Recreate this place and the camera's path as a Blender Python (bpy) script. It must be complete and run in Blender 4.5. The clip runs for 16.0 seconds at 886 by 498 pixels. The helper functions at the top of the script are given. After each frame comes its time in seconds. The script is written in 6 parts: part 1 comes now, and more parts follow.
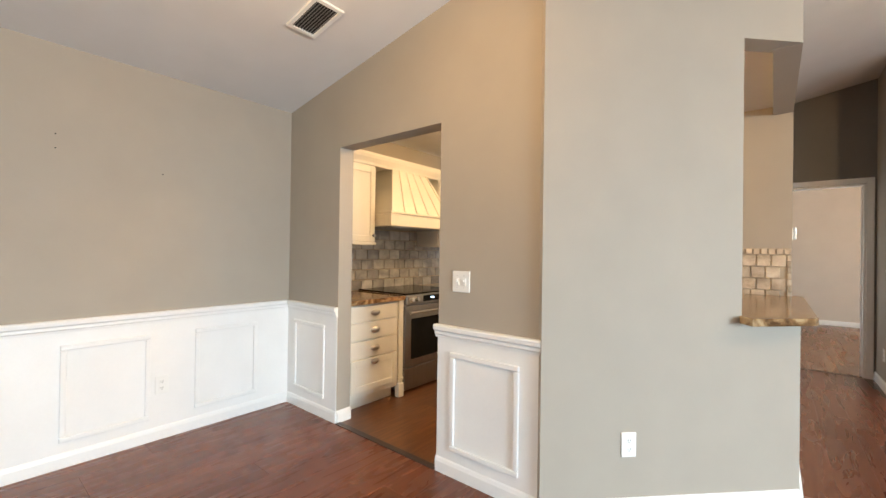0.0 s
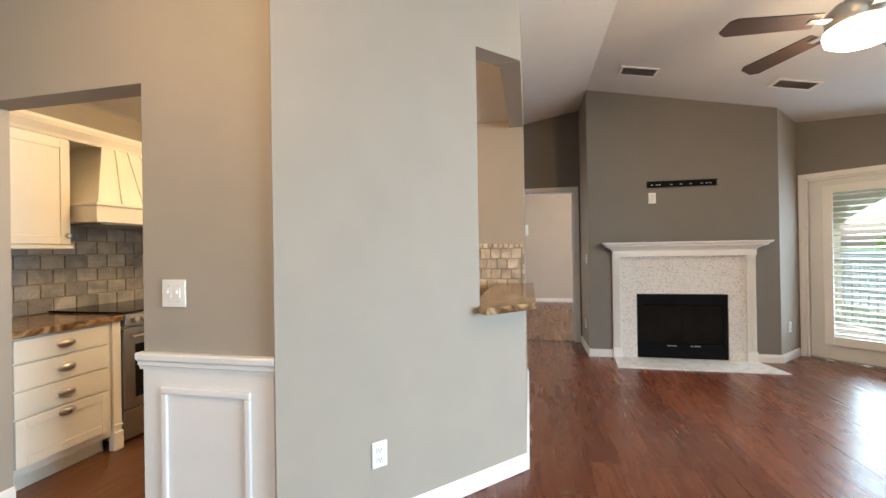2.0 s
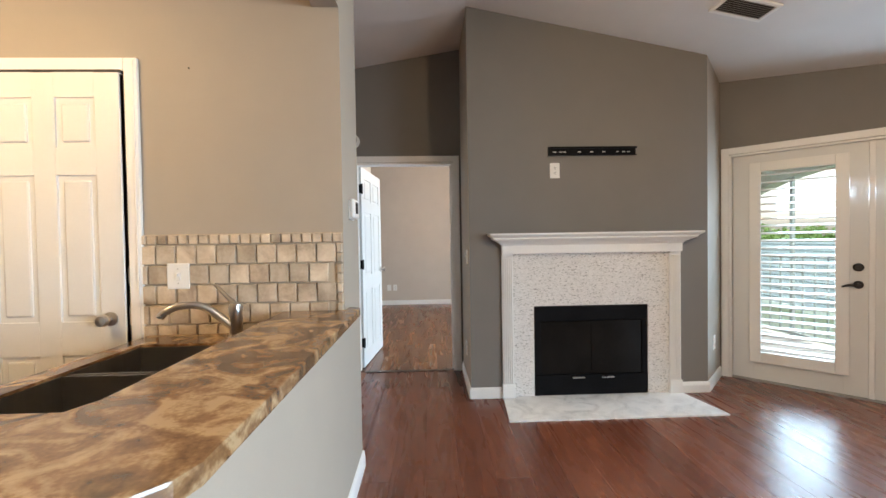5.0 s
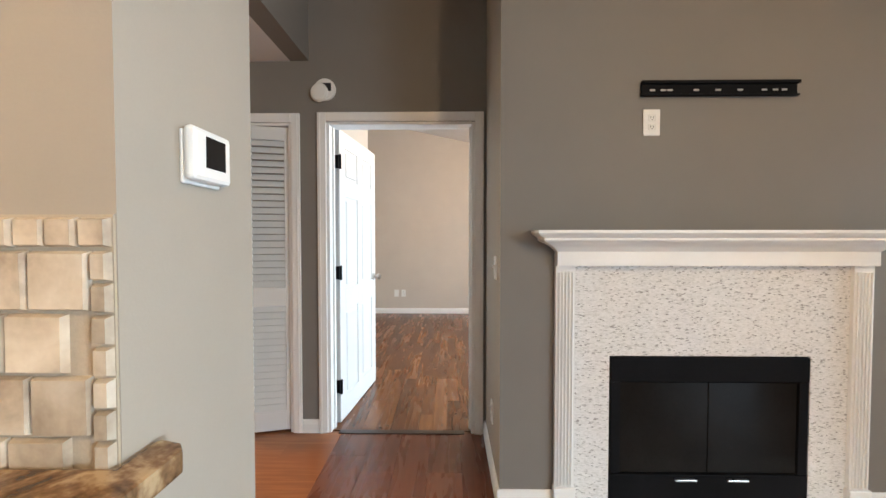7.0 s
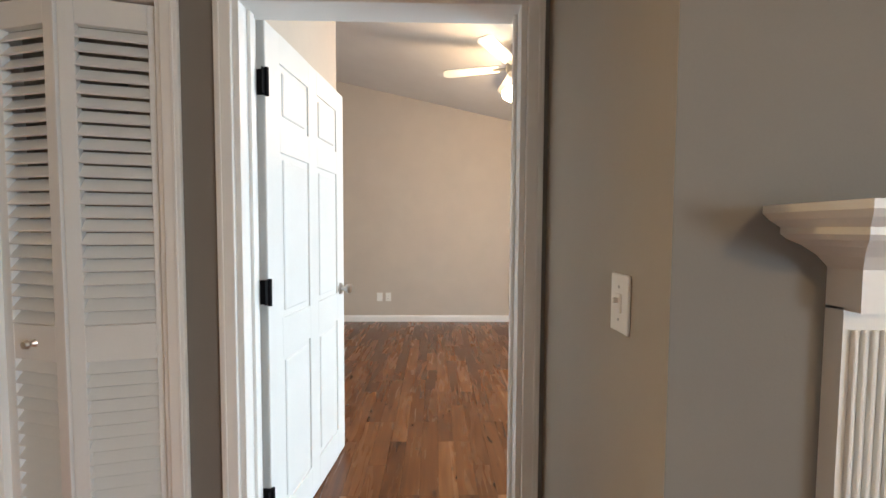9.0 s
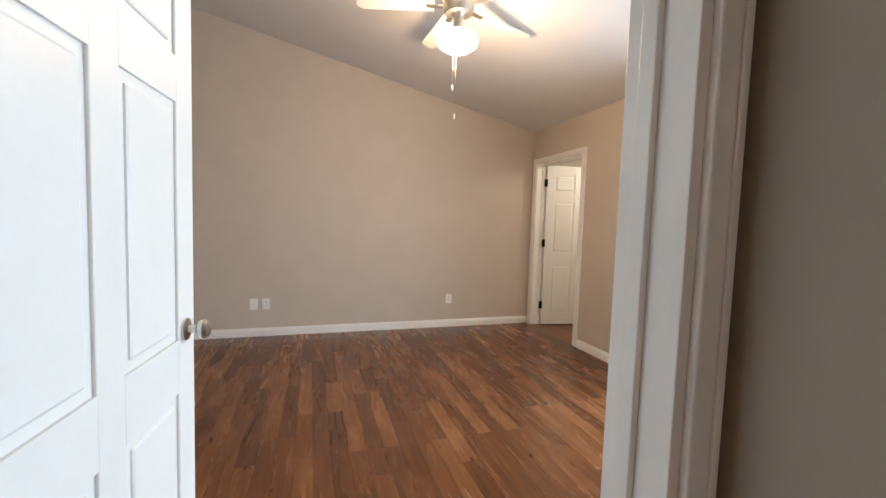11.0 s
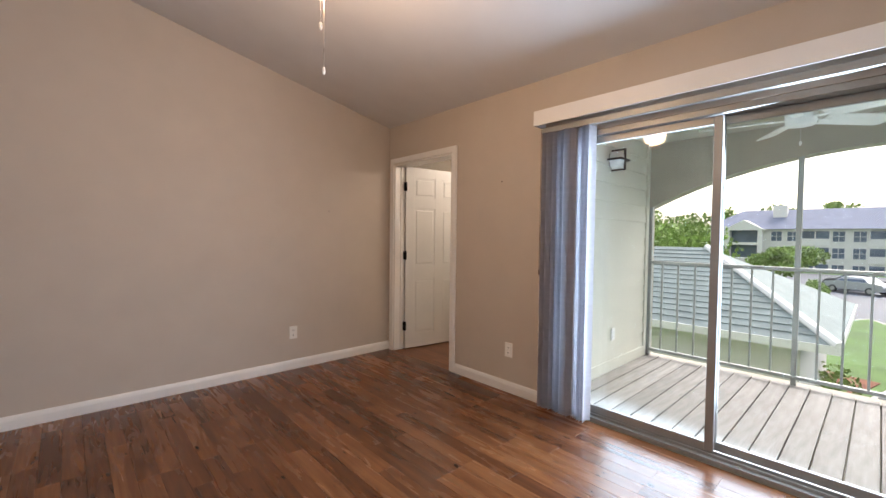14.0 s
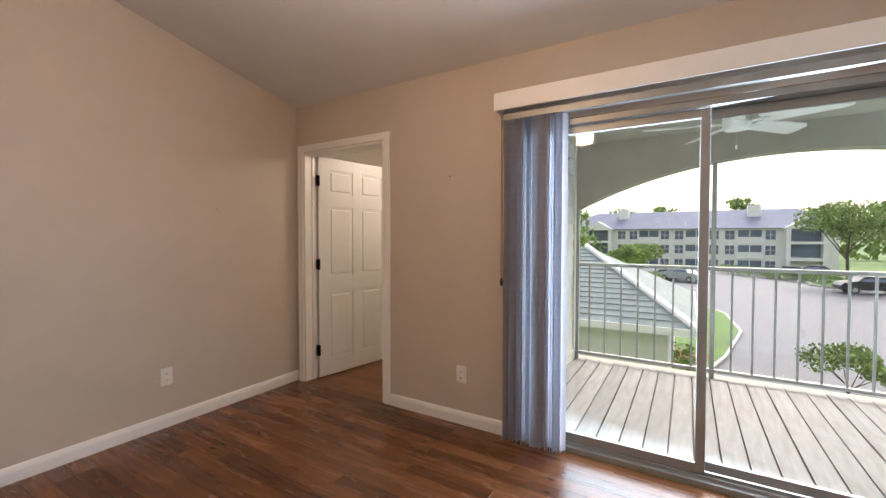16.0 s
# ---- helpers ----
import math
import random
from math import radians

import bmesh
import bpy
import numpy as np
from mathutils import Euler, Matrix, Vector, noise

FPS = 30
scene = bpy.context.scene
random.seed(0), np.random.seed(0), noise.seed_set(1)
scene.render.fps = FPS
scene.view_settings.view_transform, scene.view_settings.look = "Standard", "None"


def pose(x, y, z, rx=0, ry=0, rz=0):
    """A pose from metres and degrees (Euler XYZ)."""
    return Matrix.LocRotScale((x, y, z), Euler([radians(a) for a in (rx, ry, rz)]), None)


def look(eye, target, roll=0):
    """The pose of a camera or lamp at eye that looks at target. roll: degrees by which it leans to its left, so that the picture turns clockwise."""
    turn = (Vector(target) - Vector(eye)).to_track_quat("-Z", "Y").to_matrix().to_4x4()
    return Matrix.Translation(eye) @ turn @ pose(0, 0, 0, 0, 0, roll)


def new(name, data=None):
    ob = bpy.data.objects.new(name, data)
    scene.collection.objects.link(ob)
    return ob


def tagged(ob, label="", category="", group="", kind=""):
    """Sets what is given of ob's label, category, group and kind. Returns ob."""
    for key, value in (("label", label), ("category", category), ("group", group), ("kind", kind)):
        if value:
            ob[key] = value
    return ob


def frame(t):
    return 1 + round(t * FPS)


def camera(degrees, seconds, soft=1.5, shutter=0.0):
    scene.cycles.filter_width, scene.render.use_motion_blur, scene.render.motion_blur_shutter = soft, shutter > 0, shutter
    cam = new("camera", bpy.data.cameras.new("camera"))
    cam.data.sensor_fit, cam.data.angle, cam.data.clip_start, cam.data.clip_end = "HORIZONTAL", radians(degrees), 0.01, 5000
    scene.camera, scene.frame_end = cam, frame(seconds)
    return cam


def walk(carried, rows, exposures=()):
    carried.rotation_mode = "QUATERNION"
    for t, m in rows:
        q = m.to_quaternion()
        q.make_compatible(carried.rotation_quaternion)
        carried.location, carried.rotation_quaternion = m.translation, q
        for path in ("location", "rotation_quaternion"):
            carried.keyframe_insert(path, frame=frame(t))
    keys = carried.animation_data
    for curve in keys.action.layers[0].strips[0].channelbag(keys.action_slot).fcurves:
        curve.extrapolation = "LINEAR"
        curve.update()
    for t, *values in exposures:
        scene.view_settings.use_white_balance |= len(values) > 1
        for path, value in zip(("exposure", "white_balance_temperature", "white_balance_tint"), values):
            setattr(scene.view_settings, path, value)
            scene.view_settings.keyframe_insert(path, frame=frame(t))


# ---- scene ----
cam = camera(95.1, 16.0)
PATH = [
    (0, (-0.03, 0.319, 1.268), (-1.294, 1.869, 1.279), 0.8),
    (0.5, (0.02, 0.369, 1.27), (-1.087, 2.035, 1.284), 0.4),
    (1, (0.065, 0.426, 1.271), (-0.84, 2.209, 1.283), 0.1),
    (1.5, (0.099, 0.503, 1.265), (-0.565, 2.389, 1.277), -0.4),
    (2, (0.11, 0.676, 1.265), (-0.303, 2.633, 1.273), -0.9),
    (2.5, (0.096, 0.893, 1.279), (-0.094, 2.884, 1.279), -1.2),
    (3, (0.181, 1.14, 1.265), (0.149, 3.139, 1.255), -1.3),
    (3.5, (0.299, 1.421, 1.265), (0.36, 3.42, 1.25), -1.3),
    (4, (0.362, 1.764, 1.264), (0.471, 3.76, 1.238), -1.1),
    (6.5, (0.582, 3.447, 1.301), (0.56, 5.447, 1.25), -0.2),
    (7, (0.559, 3.777, 1.293), (0.529, 5.776, 1.236), -0.0),
    (7.5, (0.504, 4.115, 1.302), (0.473, 6.113, 1.229), 0.2),
    (8, (0.511, 4.441, 1.299), (0.46, 6.438, 1.202), 0.3),
    (8.5, (0.487, 4.757, 1.284), (0.461, 6.754, 1.192), 0.3),
    (9, (0.421, 5.051, 1.285), (0.463, 7.048, 1.188), 0.3),
    (9.5, (0.367, 5.286, 1.275), (0.494, 7.279, 1.161), -0.1),
    (10, (0.302, 5.56, 1.289), (0.57, 7.538, 1.161), 0.9),
    (12.5, (0.216, 6.487, 1.274), (1.311, 8.156, 1.161), 1.0),
    (13, (0.226, 6.64, 1.279), (1.431, 8.233, 1.184), 0.9),
    (13.5, (0.255, 6.768, 1.271), (1.55, 8.29, 1.192), 0.9),
    (14, (0.298, 6.916, 1.265), (1.655, 8.383, 1.203), 0.7),
    (14.5, (0.335, 7.036, 1.271), (1.764, 8.434, 1.208), 0.5),
    (15, (0.386, 7.244, 1.29), (1.904, 8.544, 1.226), 0.2),
    (15.5, (0.423, 7.418, 1.287), (2.031, 8.606, 1.23), 0.1),
    (16, (0.475, 7.623, 1.287), (2.186, 8.657, 1.235), 0.1),
]
walk(cam, [(t, look(eye, target, roll)) for t, eye, target, roll in PATH],
     [(0, 1.2, 6850, 11), (2, 1.12, 6550, 10), (4, 1.05, 6150, 10), (6.5, 1.4, 6350, 10), (7.5, 1.45, 6500, 10), (9, 1.22, 6750, 11), (10, 1.18, 6750, 11), (12.3, 0.74, 6250, 17), (14, 0.66, 6550, 20), (16, 0.6, 6750, 21)])

# ---- light ----
world = bpy.data.worlds.new("overcast_sky")
scene.world = world
world.use_nodes = True
wn = world.node_tree.nodes
sky = wn.new("ShaderNodeTexSky")
sky.sky_type = 'NISHITA'
sky.sun_disc = False
sky.sun_elevation, sky.sun_rotation = radians(48), radians(100)
sky.air_density, sky.dust_density = 1.6, 4.0
grey = wn.new("ShaderNodeHueSaturation")
grey.inputs["Saturation"].default_value, grey.inputs["Value"].default_value = 0.45, 1.6
world.node_tree.links.new(sky.outputs[0], grey.inputs["Color"])
world.node_tree.links.new(grey.outputs[0], wn["Background"].inputs[0])
wn["Background"].inputs[1].default_value = 0.15


def lamp(name, kind, m, power, colour, size=0.3, size_y=None, spread=None):
    data = bpy.data.lights.new(name, kind)
    data.energy, data.color = power, colour
    if kind == 'AREA':
        data.shape, data.size, data.size_y = 'RECTANGLE', size, size_y or size
        data.spread = radians(spread or 180)
    elif kind == 'SUN':
        data.angle = size
    else:
        data.shadow_soft_size = size
    ob = new(name, data)
    ob.matrix_world = m
    return ob


lamp("sun", 'SUN', look((40, -8, 40), (0, 0, 0)), 1.8, (1, 0.98, 0.95), radians(20))
DAY = (0.60, 0.81, 1.0)
# daylight entering at the openings
lamp("daylight_slider", 'AREA', look((3.2, 7.56, 1.1), (0, 8.1, 0.3)), 70, DAY, 1.75, 1.9)
lamp("daylight_french_doors", 'AREA', look((4.05, 5.35, 1.1), (3.0, 4.3, 0.8)), 52, DAY, 1.5, 1.6)
lamp("daylight_window", 'AREA', look((4.92, 0.6, 1.25), (0, 1.6, 0.0)), 72, DAY, 2.2, 1.5, 105)
# fill light at an unseen south opening, added for the dining side
lamp("daylight_added_south", 'AREA', look((-1.6, -2.9, 1.35), (-1.6, 1, 0.0)), 9, DAY, 1.8, 1.4, 120)
# lamps that are on
lamp("living_fan_light", 'POINT', pose(1.85, 3.2, 2.24), 27, (1, 0.72, 0.42), 0.12)
lamp("bedroom_fan_light", 'POINT', pose(1.125, 8.57, 2.34), 19, (1, 0.66, 0.38), 0.10)
lamp("kitchen_light", 'POINT', pose(-1.5, 3.2, 2.36), 26, (1, 0.66, 0.32), 0.12)
lamp("hall_light", 'AREA', pose(-1.8, 6.6, 2.42), 19, (1, 0.74, 0.40), 0.13, 0.13)
lamp("bath_light", 'POINT', pose(3.9, 9.6, 2.2), 14, (1, 0.88, 0.70), 0.1)
lamp("dining_light", 'POINT', pose(-1.1, 0.9, 2.35), 21, (1, 0.64, 0.30), 0.1)


# ---- materials ----
def material(name, base, rough=0.5, metal=0.0, var=0.06, scale=4.0, fine=60.0, bump=0.05, stretch=(1, 1, 1), tint=None, coat=0.0, objrand=0.0):
    """Base colour with broad and fine variation, and a fine relief."""
    m = bpy.data.materials.new(name)
    m.use_nodes = True
    nt = m.node_tree
    n, link = nt.nodes, nt.links.new
    b = n["Principled BSDF"]
    b.inputs["Metallic"].default_value = metal
    b.inputs["Coat Weight"].default_value = coat
    tc, mp = n.new("ShaderNodeTexCoord"), n.new("ShaderNodeMapping")
    mp.inputs["Scale"].default_value = stretch
    link(tc.outputs["Object"], mp.inputs[0])
    big, small = n.new("ShaderNodeTexNoise"), n.new("ShaderNodeTexNoise")
    big.inputs["Scale"].default_value, small.inputs["Scale"].default_value = scale, fine
    big.inputs["Detail"].default_value = small.inputs["Detail"].default_value = 5
    link(mp.outputs[0], big.inputs[0]), link(mp.outputs[0], small.inputs[0])
    add = n.new("ShaderNodeMath")
    add.operation = 'MULTIPLY_ADD'
    add.inputs[1].default_value = 0.35
    link(small.outputs[0], add.inputs[0]), link(big.outputs[0], add.inputs[2])
    mix = n.new("ShaderNodeMix")
    mix.data_type = 'RGBA'
    lo = [c * (1 - var * 2.2) for c in base]
    hi = [min(1, c * (1 + var * 1.6)) for c in (tint or base)]
    mix.inputs[6].default_value, mix.inputs[7].default_value = (*lo, 1), (*hi, 1)
    rg = n.new("ShaderNodeMapRange")
    rg.inputs[1].default_value, rg.inputs[2].default_value = 0.35, 1.0
    link(add.outputs[0], rg.inputs[0]), link(rg.outputs[0], mix.inputs[0])
    out = mix.outputs[2]
    if objrand:
        oi, hsv, mr = n.new("ShaderNodeObjectInfo"), n.new("ShaderNodeHueSaturation"), n.new("ShaderNodeMapRange")
        mr.inputs[3].default_value, mr.inputs[4].default_value = 1 - objrand, 1 + objrand
        link(oi.outputs["Random"], mr.inputs[0]), link(mr.outputs[0], hsv.inputs["Value"]), link(out, hsv.inputs["Color"])
        out = hsv.outputs[0]
    link(out, b.inputs["Base Color"])
    rr = n.new("ShaderNodeMapRange")
    rr.inputs[3].default_value, rr.inputs[4].default_value = max(0.02, rough - 0.06), min(1, rough + 0.08)
    link(big.outputs[0], rr.inputs[0]), link(rr.outputs[0], b.inputs["Roughness"])
    if bump:
        bp = n.new("ShaderNodeBump")
        bp.inputs["Strength"].default_value, bp.inputs["Distance"].default_value = bump, 0.004
        link(small.outputs[0], bp.inputs["Height"]), link(bp.outputs[0], b.inputs["Normal"])
    return m


def planks(name, dark, mid, light, rough, angle, length=1.2, width=0.13):
    """Strip flooring: every board in its own tone, grain along it, thin joints."""
    m = bpy.data.materials.new(name)
    m.use_nodes = True
    nt = m.node_tree
    n, link = nt.nodes, nt.links.new
    b = n["Principled BSDF"]
    tc, mp = n.new("ShaderNodeTexCoord"), n.new("ShaderNodeMapping")
    mp.inputs["Rotation"].default_value = (0, 0, radians(angle))
    link(tc.outputs["Object"], mp.inputs[0])
    br = n.new("ShaderNodeTexBrick")
    br.offset, br.offset_frequency = 0.37, 2
    br.inputs["Scale"].default_value = 1
    br.inputs["Brick Width"].default_value, br.inputs["Row Height"].default_value = length, width
    br.inputs["Mortar Size"].default_value, br.inputs["Mortar Smooth"].default_value = 0.002, 0.6
    br.inputs["Color1"].default_value, br.inputs["Color2"].default_value = (0, 0, 0, 1), (1, 1, 1, 1)
    br.inputs["Mortar"].default_value = (0.1, 0.1, 0.1, 1)
    link(mp.outputs[0], br.inputs[0])
    st = n.new("ShaderNodeMapping")
    st.inputs["Scale"].default_value = (1.6, 26, 1)
    link(mp.outputs[0], st.inputs[0])
    off = n.new("ShaderNodeVectorMath")
    off.operation = 'MULTIPLY_ADD'
    off.inputs[1].default_value = (7, 3, 5)
    link(br.outputs["Color"], off.inputs[0]), link(st.outputs[0], off.inputs[2])
    gr = n.new("ShaderNodeTexNoise")
    gr.inputs["Scale"].default_value, gr.inputs["Detail"].default_value, gr.inputs["Distortion"].default_value = 2.2, 7, 0.25
    link(off.outputs[0], gr.inputs[0])
    kn = n.new("ShaderNodeTexNoise")
    kn.inputs["Scale"].default_value = 5.0
    st2 = n.new("ShaderNodeMapping")
    st2.inputs["Scale"].default_value = (1, 4, 1)
    link(mp.outputs[0], st2.inputs[0]), link(st2.outputs[0], kn.inputs[0])
    mixv = n.new("ShaderNodeMath")
    mixv.operation = 'MULTIPLY_ADD'
    mixv.inputs[1].default_value = 0.30
    link(br.outputs["Color"], mixv.inputs[0]), link(gr.outputs[0], mixv.inputs[2])
    sub = n.new("ShaderNodeMath")
    sub.operation = 'MULTIPLY_ADD'
    sub.inputs[1].default_value = 0.25
    link(kn.outputs[0], sub.inputs[0]), link(mixv.outputs[0], sub.inputs[2])
    ramp = n.new("ShaderNodeValToRGB")
    e = ramp.color_ramp.elements
    e[0].position, e[0].color = 0.36, (*dark, 1)
    e[1].position, e[1].color = 1.0, (*light, 1)
    k = e.new(0.70)
    k.color = (*mid, 1)
    link(sub.outputs[0], ramp.inputs[0])
    joint = n.new("ShaderNodeMix")
    joint.data_type = 'RGBA'
    joint.inputs[7].default_value = (*[c * 0.9 for c in dark], 1)
    joint.inputs[0].default_value = 0.0
    link(ramp.outputs[0], joint.inputs[6]), link(joint.outputs[2], b.inputs["Base Color"])
    b.inputs["Roughness"].default_value = rough + 0.03
    return m


def single_plank(name, tones, rough, knots=1.0):
    """Wood of one plank, long along y: a tone of its own, streaks, knots and growth rings."""
    m = bpy.data.materials.new(name)
    m.use_nodes = True
    nt = m.node_tree
    n, link = nt.nodes, nt.links.new
    b = n["Principled BSDF"]
    tc, oi = n.new("ShaderNodeTexCoord"), n.new("ShaderNodeObjectInfo")
    off = n.new("ShaderNodeVectorMath")
    off.operation = 'MULTIPLY_ADD'
    off.inputs[1].default_value = (37, 61, 13)
    link(oi.outputs["Random"], off.inputs[0]), link(tc.outputs["Object"], off.inputs[2])

    def noise(stretch, scale, detail, twist):
        mp, no = n.new("ShaderNodeMapping"), n.new("ShaderNodeTexNoise")
        mp.inputs["Scale"].default_value = stretch
        no.inputs["Scale"].default_value, no.inputs["Detail"].default_value, no.inputs["Distortion"].default_value = scale, detail, twist
        link(off.outputs[0], mp.inputs[0]), link(mp.outputs[0], no.inputs[0])
        return no.outputs[0]
    streak, broad, knot = noise((30, 1.6, 1), 1.6, 7, 0.3), noise((9, 1.2, 1), 1.5, 3, 0.8), noise((14, 5, 1), 1.3, 2, 0.2)

    def blend(a, k, c):
        x = n.new("ShaderNodeMath")
        x.operation = 'MULTIPLY_ADD'
        x.inputs[1].default_value = k
        link(a, x.inputs[0])
        if c is not None:
            link(c, x.inputs[2])
        else:
            x.inputs[2].default_value = 0.0
        return x.outputs[0]
    value = blend(oi.outputs["Random"], 0.25, blend(broad, 0.28, blend(streak, 0.36, None)))
    ramp = n.new("ShaderNodeValToRGB")
    e = ramp.color_ramp.elements
    e[0].position, e[0].color = 0.23, (*tones[0], 1)
    e[1].position, e[1].color = 0.69, (*tones[2], 1)
    k = e.new(0.45)
    k.color = (*tones[1], 1)
    link(value, ramp.inputs[0])
    dark = n.new("ShaderNodeMapRange")
    dark.inputs[1].default_value, dark.inputs[2].default_value = 0.68, 0.76
    dark.inputs[4].default_value = knots
    link(knot, dark.inputs[0])
    mix = n.new("ShaderNodeMix")
    mix.data_type = 'RGBA'
    mix.inputs[7].default_value = (*[c * 0.45 for c in tones[0]], 1)
    link(dark.outputs[0], mix.inputs[0]), link(ramp.outputs[0], mix.inputs[6]), link(mix.outputs[2], b.inputs["Base Color"])
    rr = n.new("ShaderNodeMapRange")
    rr.inputs[3].default_value, rr.inputs[4].default_value = rough - 0.05, rough + 0.08
    link(broad, rr.inputs[0]), link(rr.outputs[0], b.inputs["Roughness"])
    bp = n.new("ShaderNodeBump")
    bp.inputs["Strength"].default_value, bp.inputs["Distance"].default_value = 0.06, 0.002
    link(streak, bp.inputs["Height"]), link(bp.outputs[0], b.inputs["Normal"])
    return m


def stone(name, dark, mid, light, scale=3.0, rough=0.3, contrast=(0.35, 0.52, 0.7), stretch=(1, 1, 1), objrand=0.0):
    m = bpy.data.materials.new(name)
    m.use_nodes = True
    nt = m.node_tree
    n, link = nt.nodes, nt.links.new
    b = n["Principled BSDF"]
    tc, mp = n.new("ShaderNodeTexCoord"), n.new("ShaderNodeMapping")
    mp.inputs["Scale"].default_value = stretch
    link(tc.outputs["Object"], mp.inputs[0])
    oi, vm = n.new("ShaderNodeObjectInfo"), n.new("ShaderNodeVectorMath")
    vm.operation = 'MULTIPLY_ADD'
    vm.inputs[1].default_value = (9, 9, 9)
    link(oi.outputs["Random"], vm.inputs[0]), link(mp.outputs[0], vm.inputs[2])
    a, c = n.new("ShaderNodeTexNoise"), n.new("ShaderNodeTexNoise")
    a.inputs["Scale"].default_value, a.inputs["Detail"].default_value, a.inputs["Distortion"].default_value = scale, 9, 1.6
    c.inputs["Scale"].default_value, c.inputs["Detail"].default_value = scale * 14, 4
    link(vm.outputs[0], a.inputs[0]), link(vm.outputs[0], c.inputs[0])
    s = n.new("ShaderNodeMath")
    s.operation = 'MULTIPLY_ADD'
    s.inputs[1].default_value = 0.22
    link(c.outputs[0], s.inputs[0]), link(a.outputs[0], s.inputs[2])
    ramp = n.new("ShaderNodeValToRGB")
    e = ramp.color_ramp.elements
    e[0].position, e[0].color = contrast[0] + 0.1, (*dark, 1)
    e[1].position, e[1].color = contrast[2] + 0.1, (*light, 1)
    k = e.new(contrast[1] + 0.1)
    k.color = (*mid, 1)
    link(s.outputs[0], ramp.inputs[0])
    out = ramp.outputs[0]
    if objrand:
        hsv, mr = n.new("ShaderNodeHueSaturation"), n.new("ShaderNodeMapRange")
        mr.inputs[3].default_value, mr.inputs[4].default_value = 1 - objrand, 1 + objrand
        link(oi.outputs["Random"], mr.inputs[0]), link(mr.outputs[0], hsv.inputs["Value"]), link(out, hsv.inputs["Color"])
        out = hsv.outputs[0]
    link(out, b.inputs["Base Color"])
    b.inputs["Roughness"].default_value = rough
    bp = n.new("ShaderNodeBump")
    bp.inputs["Strength"].default_value, bp.inputs["Distance"].default_value = 0.15, 0.004
    link(s.outputs[0], bp.inputs["Height"]), link(bp.outputs[0], b.inputs["Normal"])
    return m


def mosaic(name):
    """Small split-marble chips, mostly white, some grey or tan."""
    m = bpy.data.materials.new(name)
    m.use_nodes = True
    nt = m.node_tree
    n, link = nt.nodes, nt.links.new
    b = n["Principled BSDF"]
    tc, mp = n.new("ShaderNodeTexCoord"), n.new("ShaderNodeMapping")
    mp.inputs["Scale"].default_value = (17, 17, 46)
    link(tc.outputs["Object"], mp.inputs[0])
    vo, ed = n.new("ShaderNodeTexVoronoi"), n.new("ShaderNodeTexVoronoi")
    ed.feature = 'DISTANCE_TO_EDGE'
    link(mp.outputs[0], vo.inputs[0]), link(mp.outputs[0], ed.inputs[0])
    sep = n.new("ShaderNodeSeparateColor")
    link(vo.outputs["Color"], sep.inputs[0])
    ramp = n.new("ShaderNodeValToRGB")
    e = ramp.color_ramp.elements
    e[0].position, e[0].color = 0.0, (0.30, 0.28, 0.25, 1)
    e[1].position, e[1].color = 1.0, (0.84, 0.82, 0.79, 1)
    for pos, c in ((0.05, (0.42, 0.40, 0.37)), (0.10, (0.66, 0.64, 0.60)), (0.35, (0.75, 0.73, 0.70))):
        k = e.new(pos)
        k.color = (*c, 1)
    link(sep.outputs[0], ramp.inputs[0]), link(ramp.outputs[0], b.inputs["Base Color"])
    b.inputs["Roughness"].default_value = 0.35
    st = n.new("ShaderNodeMapRange")
    st.inputs[2].default_value = 0.12
    link(ed.outputs["Distance"], st.inputs[0])
    bp = n.new("ShaderNodeBump")
    bp.inputs["Strength"].default_value, bp.inputs["Distance"].default_value = 0.4, 0.004
    link(st.outputs[0], bp.inputs["Height"]), link(bp.outputs[0], b.inputs["Normal"])
    return m


def glass(name, tint=(1, 1, 1), rough=0.0):
    m = bpy.data.materials.new(name)
    m.use_nodes = True
    nt = m.node_tree
    n, link = nt.nodes, nt.links.new
    n.remove(n["Principled BSDF"])
    t, g, mx, f = n.new("ShaderNodeBsdfTransparent"), n.new("ShaderNodeBsdfGlossy"), n.new("ShaderNodeMixShader"), n.new("ShaderNodeFresnel")
    f.inputs[0].default_value = 1.4
    t.inputs[0].default_value = (*tint, 1)
    g.inputs["Roughness"].default_value = rough
    link(f.outputs[0], mx.inputs[0]), link(t.outputs[0], mx.inputs[1]), link(g.outputs[0], mx.inputs[2]), link(mx.outputs[0], n["Material Output"].inputs[0])
    return m


def glow(name, colour, strength, base=(0.8, 0.78, 0.72)):
    m = bpy.data.materials.new(name)
    m.use_nodes = True
    b = m.node_tree.nodes["Principled BSDF"]
    b.inputs["Base Color"].default_value = (*base, 1)
    b.inputs["Emission Color"].default_value, b.inputs["Emission Strength"].default_value = (*colour, 1), strength
    return m


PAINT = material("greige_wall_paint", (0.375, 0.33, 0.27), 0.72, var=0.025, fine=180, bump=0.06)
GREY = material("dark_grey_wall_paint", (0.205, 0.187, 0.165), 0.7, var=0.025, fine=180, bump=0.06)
BEDPAINT = material("beige_wall_paint", (0.56, 0.49, 0.415), 0.72, var=0.025, fine=180, bump=0.06)
LAUNDRY = material("laundry_wall_paint", (0.55, 0.54, 0.44), 0.75, var=0.03, fine=160)
CEIL = material("ceiling_paint", (0.70, 0.69, 0.68), 0.85, var=0.02, fine=220, bump=0.12)
WHITE = material("white_trim_paint", (0.83, 0.82, 0.79), 0.38, var=0.02, fine=90, bump=0.02)
